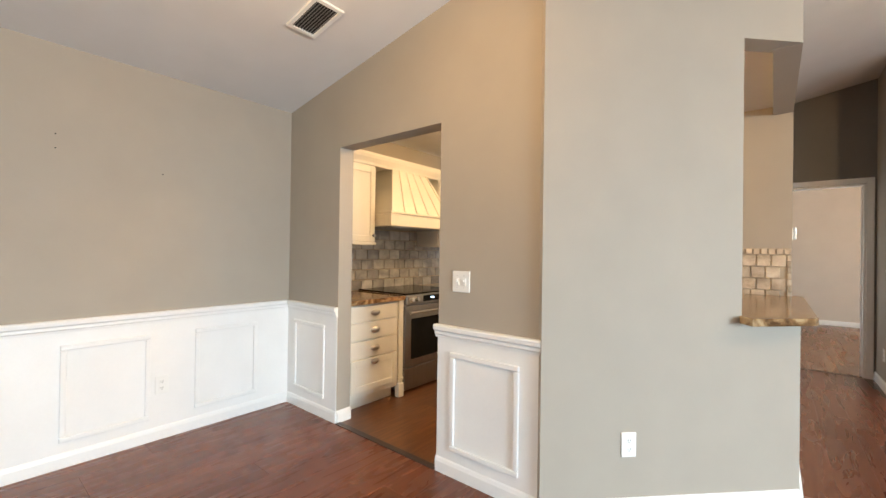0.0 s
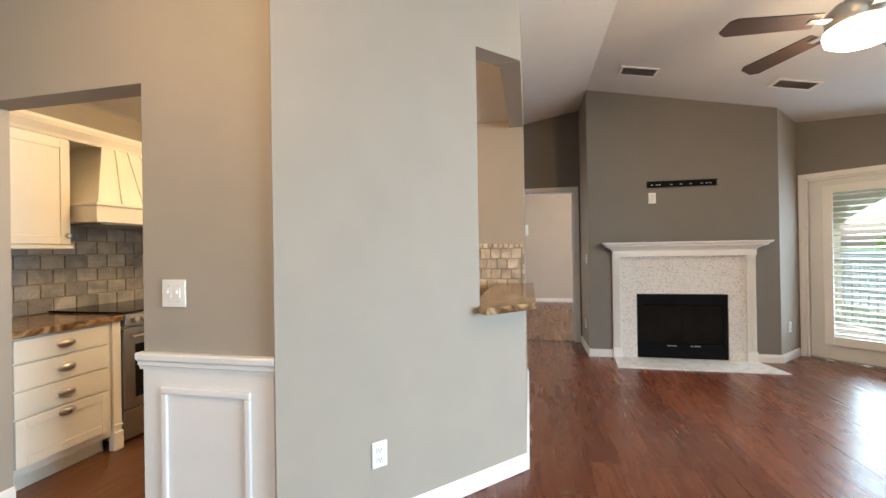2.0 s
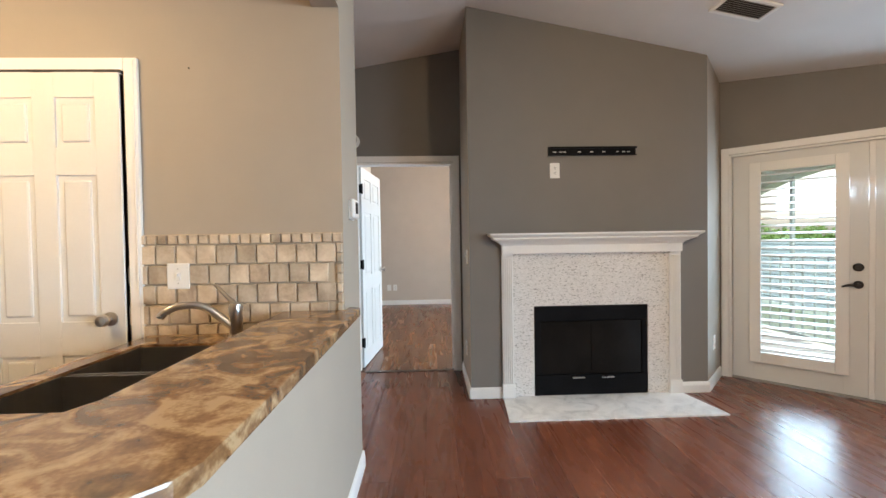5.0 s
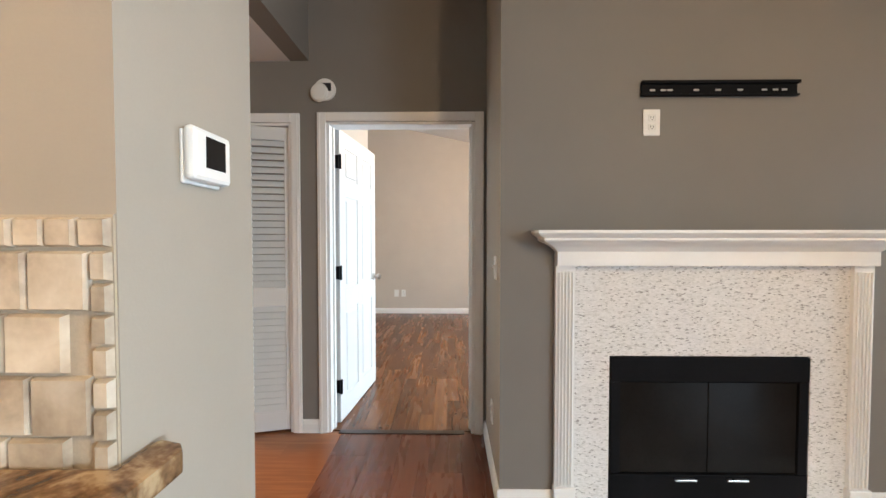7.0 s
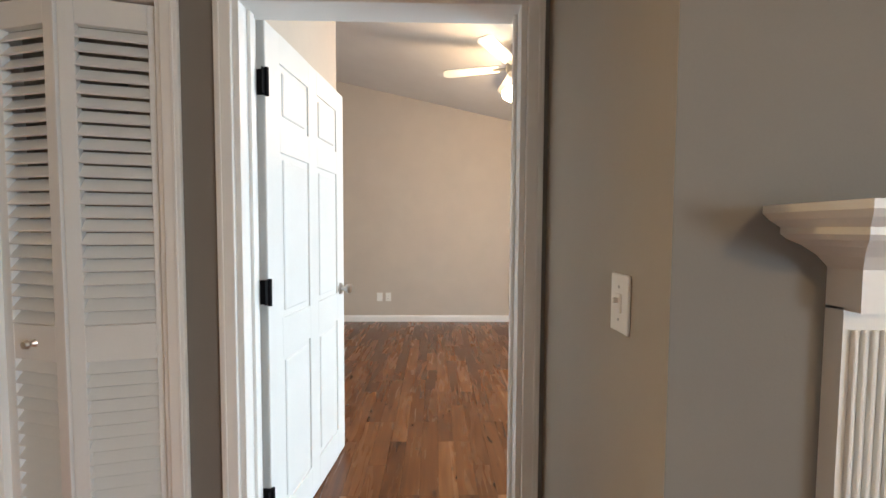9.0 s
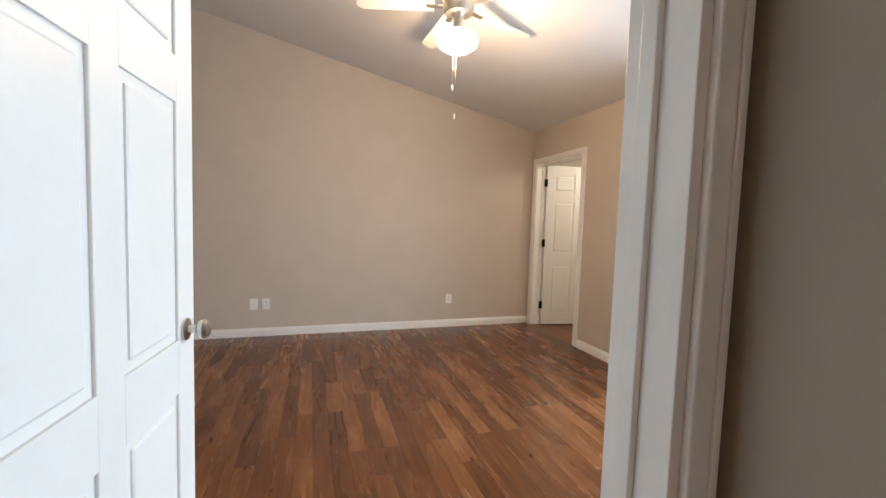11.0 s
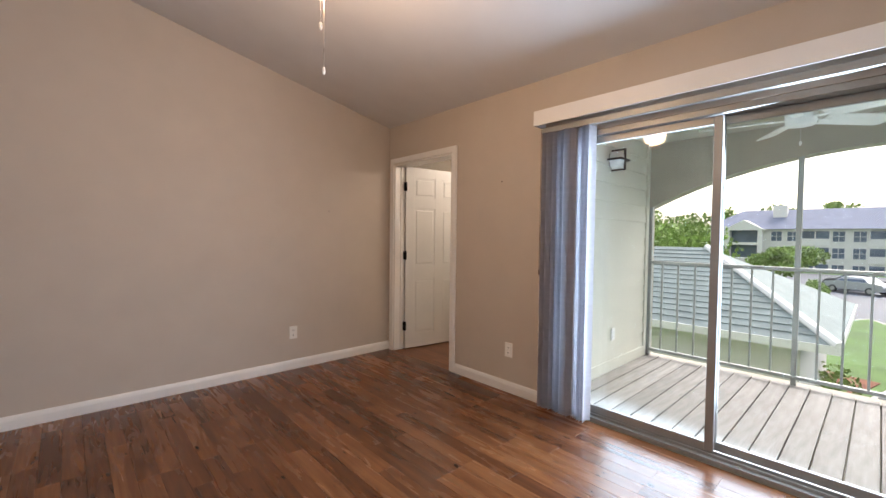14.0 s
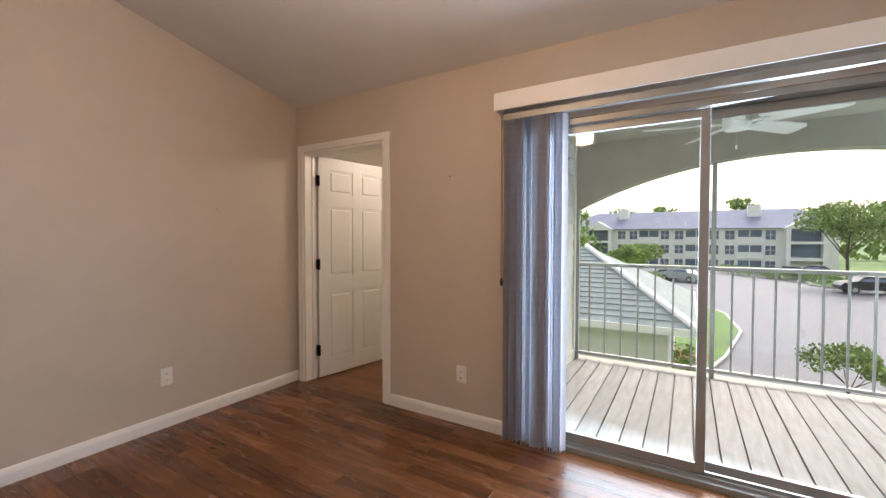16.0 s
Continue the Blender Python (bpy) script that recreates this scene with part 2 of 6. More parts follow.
CREAM = material("cream_cabinet_paint", (0.80, 0.77, 0.68), 0.4, var=0.02, fine=70, bump=0.02)
DOORWHITE = material("white_door_paint", (0.72, 0.72, 0.70), 0.42, var=0.02, fine=90, bump=0.03)
PLASTIC = material("white_plastic", (0.82, 0.81, 0.77), 0.35, var=0.01, bump=0.0)
DARKSLOT = material("dark_slot", (0.02, 0.02, 0.02), 0.6, var=0.05, bump=0.0)
BLACK = material("black_metal", (0.008, 0.008, 0.009), 0.55, metal=0.0, var=0.2, bump=0.03)
NICKEL = material("brushed_nickel", (0.55, 0.53, 0.50), 0.28, metal=1.0, var=0.05, fine=120)
STEEL = material("stainless_steel", (0.42, 0.41, 0.40), 0.3, metal=1.0, var=0.05, fine=90, stretch=(1, 14, 1))
BRONZE = material("dark_bronze", (0.05, 0.042, 0.036), 0.4, metal=0.8, var=0.15)
ALU = material("grey_aluminium", (0.34, 0.34, 0.32), 0.42, metal=0.5, var=0.08, fine=80)
FLOOR = planks("red_brown_laminate", (0.134, 0.0405, 0.0202), (0.15, 0.046, 0.023), (0.20, 0.068, 0.034), 0.27, 90, 1.2, 0.19)
BEDFLOOR = planks("honey_laminate", (0.07, 0.022, 0.007), (0.17, 0.06, 0.02), (0.28, 0.12, 0.046), 0.28, 90, 0.75, 0.095)
BEDPLANK = single_plank("honey_laminate_plank", ((0.058, 0.018, 0.006), (0.145, 0.051, 0.017), (0.28, 0.118, 0.045)), 0.25)
LIVINGPLANK = single_plank("red_brown_laminate_plank", ((0.095, 0.028, 0.014), (0.145, 0.045, 0.0225), (0.21, 0.072, 0.036)), 0.26, 0.0)
# hall boards: tones raised to carry the lamplight that falls on them
HALLFLOOR_LIT = planks("lit_hall_laminate", (0.25, 0.085, 0.029), (0.27, 0.095, 0.034), (0.38, 0.15, 0.058), 0.27, 0, 1.2, 0.19)
KITFLOOR = planks("kitchen_laminate", (0.10, 0.039, 0.0155), (0.115, 0.045, 0.018), (0.18, 0.076, 0.031), 0.25, 90, 1.2, 0.19)
GRANITE = stone("brown_granite", (0.085, 0.043, 0.018), (0.22, 0.122, 0.054), (0.44, 0.31, 0.17), 8.0, 0.16, (0.36, 0.5, 0.64))
TRAVERTINE = stone("tumbled_travertine", (0.33, 0.26, 0.19), (0.52, 0.43, 0.32), (0.66, 0.58, 0.46), 5, 0.6, (0.3, 0.5, 0.7), objrand=0.24)
GREYTILE = stone("grey_stone_tile", (0.24, 0.24, 0.24), (0.36, 0.355, 0.34), (0.5, 0.49, 0.46), 4, 0.5, objrand=0.2)
GROUT = material("sand_grout", (0.46, 0.38, 0.28), 0.85, var=0.08, fine=150, bump=0.2)
MARBLE = stone("white_marble", (0.55, 0.54, 0.53), (0.72, 0.71, 0.69), (0.83, 0.82, 0.80), 5, 0.3, (0.3, 0.45, 0.6))
MOSAIC = mosaic("marble_mosaic")
FIREGLASS = material("smoked_fire_glass", (0.014, 0.013, 0.012), 0.08, var=0.2, bump=0.0)
for _m in (FIREGLASS, BLACK):
    _m.node_tree.nodes["Principled BSDF"].inputs["Specular IOR Level"].default_value = 0.06
GLASS = glass("clear_glass", (0.97, 0.99, 0.98))
LAMPGLASS = glow("lit_frosted_glass", (1.0, 0.85, 0.62), 7.0)
LAMPGLASS2 = glow("lit_frosted_glass_warm", (1.0, 0.80, 0.52), 9.0)
FANDARK = material("dark_walnut_blade", (0.035, 0.022, 0.018), 0.35, var=0.2, stretch=(1, 12, 1))
DECKWOOD = material("weathered_deck_board", (0.25, 0.235, 0.215), 0.6, var=0.2, scale=3, fine=24, bump=0.4, stretch=(1.5, 9, 1), objrand=0.14)
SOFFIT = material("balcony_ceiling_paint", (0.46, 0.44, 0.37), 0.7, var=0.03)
SIDING = material("cream_siding", (0.66, 0.64, 0.53), 0.6, var=0.03, bump=0.08)
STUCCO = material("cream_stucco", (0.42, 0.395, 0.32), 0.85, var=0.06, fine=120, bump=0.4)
FANWHITE = material("white_fan_blade", (0.78, 0.78, 0.72), 0.4, var=0.03)
BLIND = material("lavender_vertical_blind", (0.70, 0.70, 0.75), 0.5, var=0.05, fine=120, stretch=(1, 1, 8))


# ---- shapes ----
def bm_new():
    return bmesh.new()


def add_box(bm, lo, hi, bevel=0.0, m=None):
    r = bmesh.ops.create_cube(bm, size=1)
    vs = r["verts"]
    for v in vs:
        v.co = Vector([(lo[i] + hi[i]) / 2 + v.co[i] * (hi[i] - lo[i]) for i in range(3)])
    if bevel:
        es = list({e for v in vs for e in v.link_edges})
        res = bmesh.ops.bevel(bm, geom=es, offset=bevel, segments=2, profile=0.5, affect='EDGES')
        vs = list({v for f in res["faces"] for v in f.verts} | {v for v in vs if v.is_valid})
    if m is not None:
        for v in vs:
            v.co = m @ v.co
    return vs


def add_cyl(bm, a, b, r, r2=None, seg=20, cap=True):
    a, b = Vector(a), Vector(b)
    d = b - a
    q = d.to_track_quat('Z', 'Y').to_matrix().to_4x4()
    res = bmesh.ops.create_cone(bm, cap_ends=cap, segments=seg, radius1=r, radius2=r if r2 is None else r2, depth=d.length,
                                matrix=Matrix.Translation((a + b) / 2) @ q)
    return res["verts"]


def add_lathe(bm, profile, centre, seg=28, m=None):
    """Turns (radius, height) pairs round the z axis at centre."""
    rings = []
    for r, z in profile:
        rings.append([bm.verts.new((centre[0] + r * math.cos(2 * math.pi * i / seg), centre[1] + r * math.sin(2 * math.pi * i / seg), centre[2] + z)) for i in range(seg)])
    for p, q in zip(rings, rings[1:]):
        for i in range(seg):
            bm.faces.new((p[i], p[(i + 1) % seg], q[(i + 1) % seg], q[i]))
    vs = [v for ring in rings for v in ring]
    if m is not None:
        for v in vs:
            v.co = m @ v.co
    return vs


def add_prism(bm, poly, z0, z1):
    lo = [bm.verts.new((*p, z0)) for p in poly]
    hi = [bm.verts.new((*p, z1)) for p in poly]
    bm.faces.new(lo[::-1]), bm.faces.new(hi)
    for i in range(len(poly)):
        j = (i + 1) % len(poly)
        bm.faces.new((lo[i], lo[j], hi[j], hi[i]))
    return lo + hi


def add_profile(bm, profile, a, b, out):
    """Sweeps a moulding profile of (outwards, up) pairs straight from a to b; out is the way outwards."""
    a, b, out = Vector(a), Vector(b), Vector(out).normalized()
    ends = [[bm.verts.new(p + out * u + Vector((0, 0, v))) for u, v in profile] for p in (a, b)]
    n = len(profile)
    for i in range(n):
        j = (i + 1) % n
        bm.faces.new((ends[0][i], ends[1][i], ends[1][j], ends[0][j]))
    bm.faces.new(ends[0][::-1]), bm.faces.new(ends[1])


def mesh_of(name, bm, mat, smooth=False):
    bmesh.ops.recalc_face_normals(bm, faces=bm.faces)
    me = bpy.data.meshes.new(name)
    bm.to_mesh(me)
    bm.free()
    me.materials.append(mat)
    if smooth:
        me.shade_smooth()
        me.set_sharp_from_angle(angle=radians(38))
    return me


def thing(name, m, label, category, group="", kind=""):
    ob = new(name)
    ob.empty_display_size = 0.1
    ob.matrix_world = m
    return tagged(ob, label, category, group, kind)


def part(name, bm, mat, parent, label="", smooth=False, m=None):
    ob = new(name, mesh_of(name, bm, mat, smooth))
    ob.parent = parent
    if m is not None:
        ob.matrix_basis = m
    return tagged(ob, label)


def solid(name, bm, mat, label, category, kind="", group="", m=None, smooth=False):
    ob = new(name, mesh_of(name, bm, mat, smooth))
    if m is not None:
        ob.matrix_world = m
    return tagged(ob, label, category, group, kind)


def boxpart(name, lo, hi, mat, parent, bevel=0.003, label="", m=None):
    bm = bm_new()
    add_box(bm, lo, hi, bevel)
    return part(name, bm, mat, parent, label, m=m)


def wall(name, a, b, thick, z0, z1, mat, label, holes=()):
    """A wall whose seen face runs from a to b; its thickness lies to the left of that way. holes: (from, to, bottom, top) along it."""
    a, b = Vector((*a, 0)), Vector((*b, 0))
    d = (b - a).normalized()
    side = Vector((-d.y, d.x, 0)) * thick
    ss = sorted({0.0, (b - a).length, *[h[0] for h in holes], *[h[1] for h in holes]})
    zs = sorted({z0, z1, *[h[2] for h in holes], *[h[3] for h in holes]})

    def full(i, k):
        if not (0 <= i < len(ss) - 1 and 0 <= k < len(zs) - 1):
            return False
        s, z = (ss[i] + ss[i + 1]) / 2, (zs[k] + zs[k + 1]) / 2
        return not any(h[0] < s < h[1] and h[2] < z < h[3] for h in holes)
    bm = bm_new()
    cache = {}

    def v(i, k, f):
        if (i, k, f) not in cache:
            cache[i, k, f] = bm.verts.new(a + d * ss[i] + side * f + Vector((0, 0, zs[k])))
        return cache[i, k, f]
    for i in range(len(ss) - 1):
        for k in range(len(zs) - 1):
            if full(i, k):
                for f in (0, 1):
                    bm.faces.new((v(i, k, f), v(i + 1, k, f), v(i + 1, k + 1, f), v(i, k + 1, f)))
                if not full(i - 1, k):
                    bm.faces.new((v(i, k, 0), v(i, k + 1, 0), v(i, k + 1, 1), v(i, k, 1)))
                if not full(i + 1, k):
                    bm.faces.new((v(i + 1, k, 0), v(i + 1, k + 1, 0), v(i + 1, k + 1, 1), v(i + 1, k, 1)))
                if not full(i, k - 1):
                    bm.faces.new((v(i, k, 0), v(i + 1, k, 0), v(i + 1, k, 1), v(i, k, 1)))
                if not full(i, k + 1):
                    bm.faces.new((v(i, k + 1, 0), v(i + 1, k + 1, 0), v(i + 1, k + 1, 1), v(i, k + 1, 1)))
    return solid(name, bm, mat, label, "wall", "structure")


def deck_slab(name, poly, z0, z1, mat, label, category):
    bm = bm_new()
    add_prism(bm, poly, z0, z1)
    return solid(name, bm, mat, label, category, "structure")


def slope_slab(name, x0, za, x1, zb, y0, y1, label, t=0.1):
    bm = bm_new()
    vs = [bm.verts.new(p) for p in ((x0, y0, za), (x1, y0, zb), (x1, y1, zb), (x0, y1, za), (x0, y0, za + t), (x1, y0, zb + t), (x1, y1, zb + t), (x0, y1, za + t))]
    for f in ((3, 2, 1, 0), (4, 5, 6, 7), (0, 1, 5, 4), (1, 2, 6, 5), (2, 3, 7, 6), (3, 0, 4, 7)):
        bm.faces.new([vs[i] for i in f])
    return solid(name, bm, CEIL, label, "ceiling", "structure")


# ---- structure ----
R2 = math.sqrt(2)
wall("wall_dining_west", (-3.175, 2.14), (-3.175, -3.0), -0.15, 0, 3.4, PAINT, "greige painted dining wall above white wainscot")
wall("wall_kitchen", (-3.175, 2.14), (-0.88, 2.14), 0.12, 0, 3.4, PAINT, "greige painted wall with a cased opening to the kitchen", [(0.675, 1.635, 0, 2.02)])
wall("wall_angled", (-0.88, 2.11), (0.08, 3.07), 0.12, 0, 3.4, PAINT, "pale greige angled half wall with a pass-through", [(1.032, 1.3577, 0.925, 2.36)])
wall("wall_pass_through", (0.08, 3.07), (0.08, 4.755), 0.12, 0, 3.4, PAINT, "pale greige wall with a pass-through over the counter", [(0, 1.285, 0.923, 2.357)])
wall("wall_kitchen_north", (-0.04, 4.755), (-3.3, 4.755), 0.40, 0, 3.4, PAINT, "beige painted kitchen wall above stone tiles")
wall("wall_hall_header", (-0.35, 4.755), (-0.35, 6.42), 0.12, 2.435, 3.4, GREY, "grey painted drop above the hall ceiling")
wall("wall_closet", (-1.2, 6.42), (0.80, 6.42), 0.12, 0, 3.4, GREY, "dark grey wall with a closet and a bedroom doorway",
     [(0.15, 0.728, 0, 2.035), (0.965, 1.92, 0, 2.04)])
wall("wall_hall_east", (-1.2, 7.7), (-1.2, 6.54), 0.12, 0, 2.6, PAINT, "beige painted side wall of the hall")
wall("wall_hall_north", (-3.4, 7.7), (-1.2, 7.7), 0.12, 0, 2.6, PAINT, "beige painted end wall of the hall")
wall("wall_laundry", (-2.15, 4.755), (-2.15, 7.7), 0.1, 0, 2.6, PAINT, "beige wall with the laundry opening", [(0.9, 2.57, 0, 2.06)])
wall("wall_laundry_back", (-3.25, 4.755), (-3.25, 7.7), 0.1, 0, 2.6, LAUNDRY, "pale green laundry back wall")
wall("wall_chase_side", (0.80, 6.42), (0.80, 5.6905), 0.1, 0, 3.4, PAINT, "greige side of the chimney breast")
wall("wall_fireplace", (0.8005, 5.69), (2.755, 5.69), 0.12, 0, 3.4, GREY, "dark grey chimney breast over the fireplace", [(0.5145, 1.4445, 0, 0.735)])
# lighter paint here stands in for daylight from the french doors
wall("wall_chase_angled", (2.755, 5.69), (3.14, 6.075), 0.12, 0, 3.4, PAINT, "angled side of the chimney breast, paler for the light from the french doors")
# grey accent paint that also holds the dimness of a backlit wall
wall("wall_french_doors", (3.14, 6.075), (5.0, 4.215), 0.13, 0, 3.4, GREY, "grey angled wall with french doors, backlit shade included in its grey", [(0.075, 1.845, 0, 2.0)])
wall("wall_living_east", (5.0, 4.215), (5.0, -3.0), 0.13, 0, 3.0, PAINT, "greige living room wall with a window", [(2.5, 4.8, 0.5, 2.05)])
# the opening in this unseen wall is added to let daylight in
wall("wall_living_south", (5.0, -3.0), (-3.3, -3.0), 0.13, 0, 3.4, PAINT, "greige wall behind the dining area with an added window opening", [(5.6, 7.5, 0.6, 2.1)])
wall("wall_bedroom_south", (2.93, 6.54), (0.80, 6.54), 0.1, 0, 3.4, BEDPAINT, "beige bedroom wall")
wall("wall_bedroom_entry", (-0.304, 6.54), (-0.304, 7.97), 0.12, 0, 3.6, BEDPAINT, "beige wall beside the bedroom door")
wall("wall_bedroom_entry_end", (-0.304, 7.97), (-1.6, 7.97), -0.12, 0, 3.6, BEDPAINT, "beige bedroom wall end")
wall("wall_bedroom_west", (-1.6, 7.85), (-1.6, 10.65), 0.12, 0, 3.8, BEDPAINT, "beige bedroom wall")
wall("wall_bedroom_north", (-1.72, 10.65), (3.08, 10.65), 0.12, 0, 3.8, BEDPAINT, "plain beige bedroom wall with outlets")
wall("wall_bedroom_east", (2.93, 10.65), (2.93, 6.42), 0.15, 0, 3.0, BEDPAINT, "beige bedroom wall with a bathroom door and a glass slider",
     [(0.10, 1.01, 0, 2.04), (2.16, 4.01, 0, 2.0)])
wall("wall_bath_east", (4.7, 10.77), (4.7, 8.8), 0.1, 0, 2.6, PAINT, "beige bathroom wall")
wall("wall_bath_north", (3.08, 10.77), (4.8, 10.77), 0.1, 0, 2.6, PAINT, "beige bathroom wall")
deck_slab("ceiling_bath", [(3.08, 8.82), (4.8, 8.82), (4.8, 10.85), (3.08, 10.85)], 2.42, 2.5, CEIL, "white bathroom ceiling", "ceiling")
slope_slab("ceiling_west", -3.35, 2.41 - 0.175 * 0.181, 0.795, 3.129, -3.15, 6.5, "white sloped vaulted ceiling")
slope_slab("ceiling_east", 0.795, 3.129, 5.2, 3.129 - 0.195 * 4.405, -3.15, 6.6, "white sloped vaulted ceiling")
slope_slab("ceiling_bedroom", -1.75, 2.45 + 0.215 * 4.68, 2.93, 2.45, 6.5, 10.7, "white sloped bedroom ceiling")
deck_slab("ceiling_hall", [(-0.47, 4.755), (-0.47, 6.42), (-1.2, 6.42), (-1.2, 7.7), (-3.3, 7.7), (-3.3, 4.755)], 2.435, 2.5, CEIL, "white flat hall ceiling", "ceiling")
# kitchen ceiling with a raised tray in its middle
bm = bm_new()
KX0, KX1, KY0, KY1 = -2.45, -0.9, 2.75, 3.95
for poly in ([(-3.175, 2.26), (-0.86, 2.26), (-0.41, KY0), (-3.175, KY0)], [(-3.175, KY0), (KX0, KY0), (KX0, KY1), (-3.175, KY1)],
             [(KX1, KY0), (-0.41, KY0), (-0.04, 3.1), (-0.04, KY1), (KX1, KY1)], [(-3.175, KY1), (-0.04, KY1), (-0.04, 4.43), (-3.175, 4.43)]):
    add_prism(bm, poly, 2.42, 2.46)
add_box(bm, (KX0 - 0.05, KY0 - 0.05, 2.58), (KX1 + 0.05, KY1 + 0.05, 2.62))
for lo, hi in (((KX0 - 0.05, KY0 - 0.05, 2.44), (KX0, KY1 + 0.05, 2.6)), ((KX1, KY0 - 0.05, 2.44), (KX1 + 0.05, KY1 + 0.05, 2.6)),
               ((KX0, KY0 - 0.05, 2.44), (KX1, KY0, 2.6)), ((KX0, KY1, 2.44), (KX1, KY1 + 0.05, 2.6))):
    add_box(bm, lo, hi)
solid("ceiling_kitchen", bm, CEIL, "white kitchen ceiling with a raised tray", "ceiling", "structure")
wall("wall_kitchen_west", (-3.175, 2.26), (-3.175, 4.43), 0.12, 0, 2.7, PAINT, "beige kitchen wall behind the range")

living_floor = deck_slab("floor", [(-3.3, -3.1), (5.0, -3.1), (5.0, 4.215), (3.14, 6.075), (2.755, 5.69), (0.785, 5.69), (0.785, 6.42), (0.62, 6.42), (-0.15, 6.42), (-0.15, 4.755), (0.08, 4.755),
                    (0.08, 3.07), (-0.88, 2.14), (-3.3, 2.14)], -0.12, -0.006, FLOOR, "red-brown wood laminate floor", "floor")
deck_slab("floor_kitchen", [(-3.3, 2.14), (-0.88, 2.14), (0.08, 3.07), (0.08, 4.755), (-3.3, 4.755)], -0.12, -0.001, KITFLOOR, "brown wood laminate kitchen floor", "floor")
deck_slab("floor_hall", [(-0.15, 4.755), (-0.15, 6.42), (-1.2, 6.42), (-1.2, 7.7), (-3.4, 7.7), (-3.4, 4.755)], -0.12, -0.001, HALLFLOOR_LIT, "warm brown laminate hall floor, lamplight brightened into its tone", "floor")
bedroom_floor = deck_slab("floor_bedroom", [(-1.7, 6.42), (2.93, 6.42), (2.93, 9.0), (4.8, 9.0), (4.8, 10.8), (-1.7, 10.8)], -0.12, -0.006, BEDFLOOR, "honey-brown strip laminate bedroom floor", "floor")
deck_slab("floor_chase", [(0.785, 5.69), (2.755, 5.69), (3.14, 6.075), (2.93, 6.42), (0.785, 6.42)], -0.12, -0.003, BLACK, "dark base under the chimney", "floor")


def strip(name, bm, label):
    return solid(name, bm, WHITE, label, "trim", "structure")


BASE = [(0, 0), (0.016, 0), (0.016, 0.06), (0.011, 0.078), (0.004, 0.088), (0, 0.088)]


def baseboard(runs, label="white painted baseboard", mat=WHITE):
    for i, (a, b, out) in enumerate(runs):
        bm = bm_new()
        add_profile(bm, BASE, (*a, 0), (*b, 0), (*out, 0))
        strip("baseboard", bm, label)


D = 1 / R2
baseboard([((-3.175, 2.14), (-3.175, -3), (1, 0)), ((-3.175, 2.14), (-2.5, 2.14), (0, -1)), ((-1.54, 2.14), (-0.885, 2.14), (0, -1)),
           ((-0.88, 2.11), (0.085, 3.075), (D, -D)), ((0.08, 3.06), (0.08, 4.755), (1, 0)), ((0.09, 4.755), (-0.3, 4.755), (0, 1)),
           ((-2.5, 2.14), (-2.5, 2.26), (1, 0)), ((-1.54, 2.14), (-1.54, 2.26), (-1, 0)),
           ((-1.2, 6.42), (-1.13, 6.42), (0, -1)), ((-0.408, 6.42), (-0.299, 6.42), (0, -1)), ((0.80, 6.42), (0.80, 5.685), (-1, 0)),
           ((0.79, 5.69), (1.05, 5.69), (0, -1)), ((2.52, 5.69), (2.758, 5.69), (0, -1)), ((2.755, 5.69), (3.13, 6.065), (D, -D)),
           ((4.42, 4.795), (5.0, 4.215), (-D, -D)), ((5.0, 4.215), (5.0, -3), (-1, 0)), ((-3.175, -3), (5, -3), (0, 1)),
           ((-1.2, 6.54), (-1.2, 7.7), (-1, 0)), ((-2.15, 7.35), (-2.15, 7.7), (1, 0)), ((-3.2, 7.7), (-1.2, 7.7), (0, -1)),
           ((-3.25, 4.76), (-3.25, 7.7), (1, 0)),
           ((-1.6, 10.65), (2.93, 10.65), (0, -1)), ((2.93, 9.57), (2.93, 8.5), (-1, 0)), ((2.93, 6.54), (0.8, 6.54), (0, 1)),
           ((-0.304, 6.56), (-0.304, 7.97), (1, 0)), ((3.08, 10.77), (4.7, 10.77), (0, -1))])


# ---- wainscot, rails and casings ----
RAIL = [(0, 0), (0.012, 0), (0.014, 0.014), (0.022, 0.02), (0.022, 0.036), (0.034, 0.046), (0.036, 0.066), (0.03, 0.074), (0, 0.074)]


def place(origin, along):
    """A wall's own frame: x along the wall, y out of it, z up."""
    a = math.atan2(along[1], along[0])
    return Matrix.Translation((*origin, 0)) @ Matrix.Rotation(a, 4, 'Z')


def wainscot(origin, along, length, panels, left=False):
    """White panelling up to the chair rail. Out of the wall is the right of its way (-y in its frame)."""
    w = thing("wainscot", place(origin, along), "white painted wainscot with framed panels under a chair rail", "wainscot", kind="structure")
    boxpart("backing", (0.0, -0.006, 0), (length, 0, 0.775), WHITE, w, 0.001)
    bm = bm_new()
    add_profile(bm, RAIL, (-0.012, 0, 0.772), (length + 0.004, 0, 0.772), (0, -1, 0))
    part("chair_rail", bm, WHITE, w)
    for x0, x1 in panels:
        z0, z1 = 0.145, 0.70
        for lo, hi in (((x0, -0.02, z0), (x1, -0.006, z0 + 0.03)), ((x0, -0.02, z1 - 0.03), (x1, -0.006, z1)),
                       ((x0, -0.0195, z0 + 0.03), (x0 + 0.03, -0.006, z1 - 0.03)), ((x1 - 0.03, -0.0195, z0 + 0.03), (x1, -0.006, z1 - 0.03))):
            boxpart("panel_moulding", lo, hi, WHITE, w, 0.006)
    return w


wainscot((-3.175, -3.0), (0, 1), 5.14, [(0.2, 0.65), (0.9, 1.35), (1.6, 2.05), (2.35, 2.8), (3.05, 3.5), (3.735, 4.17), (4.43, 4.87)])
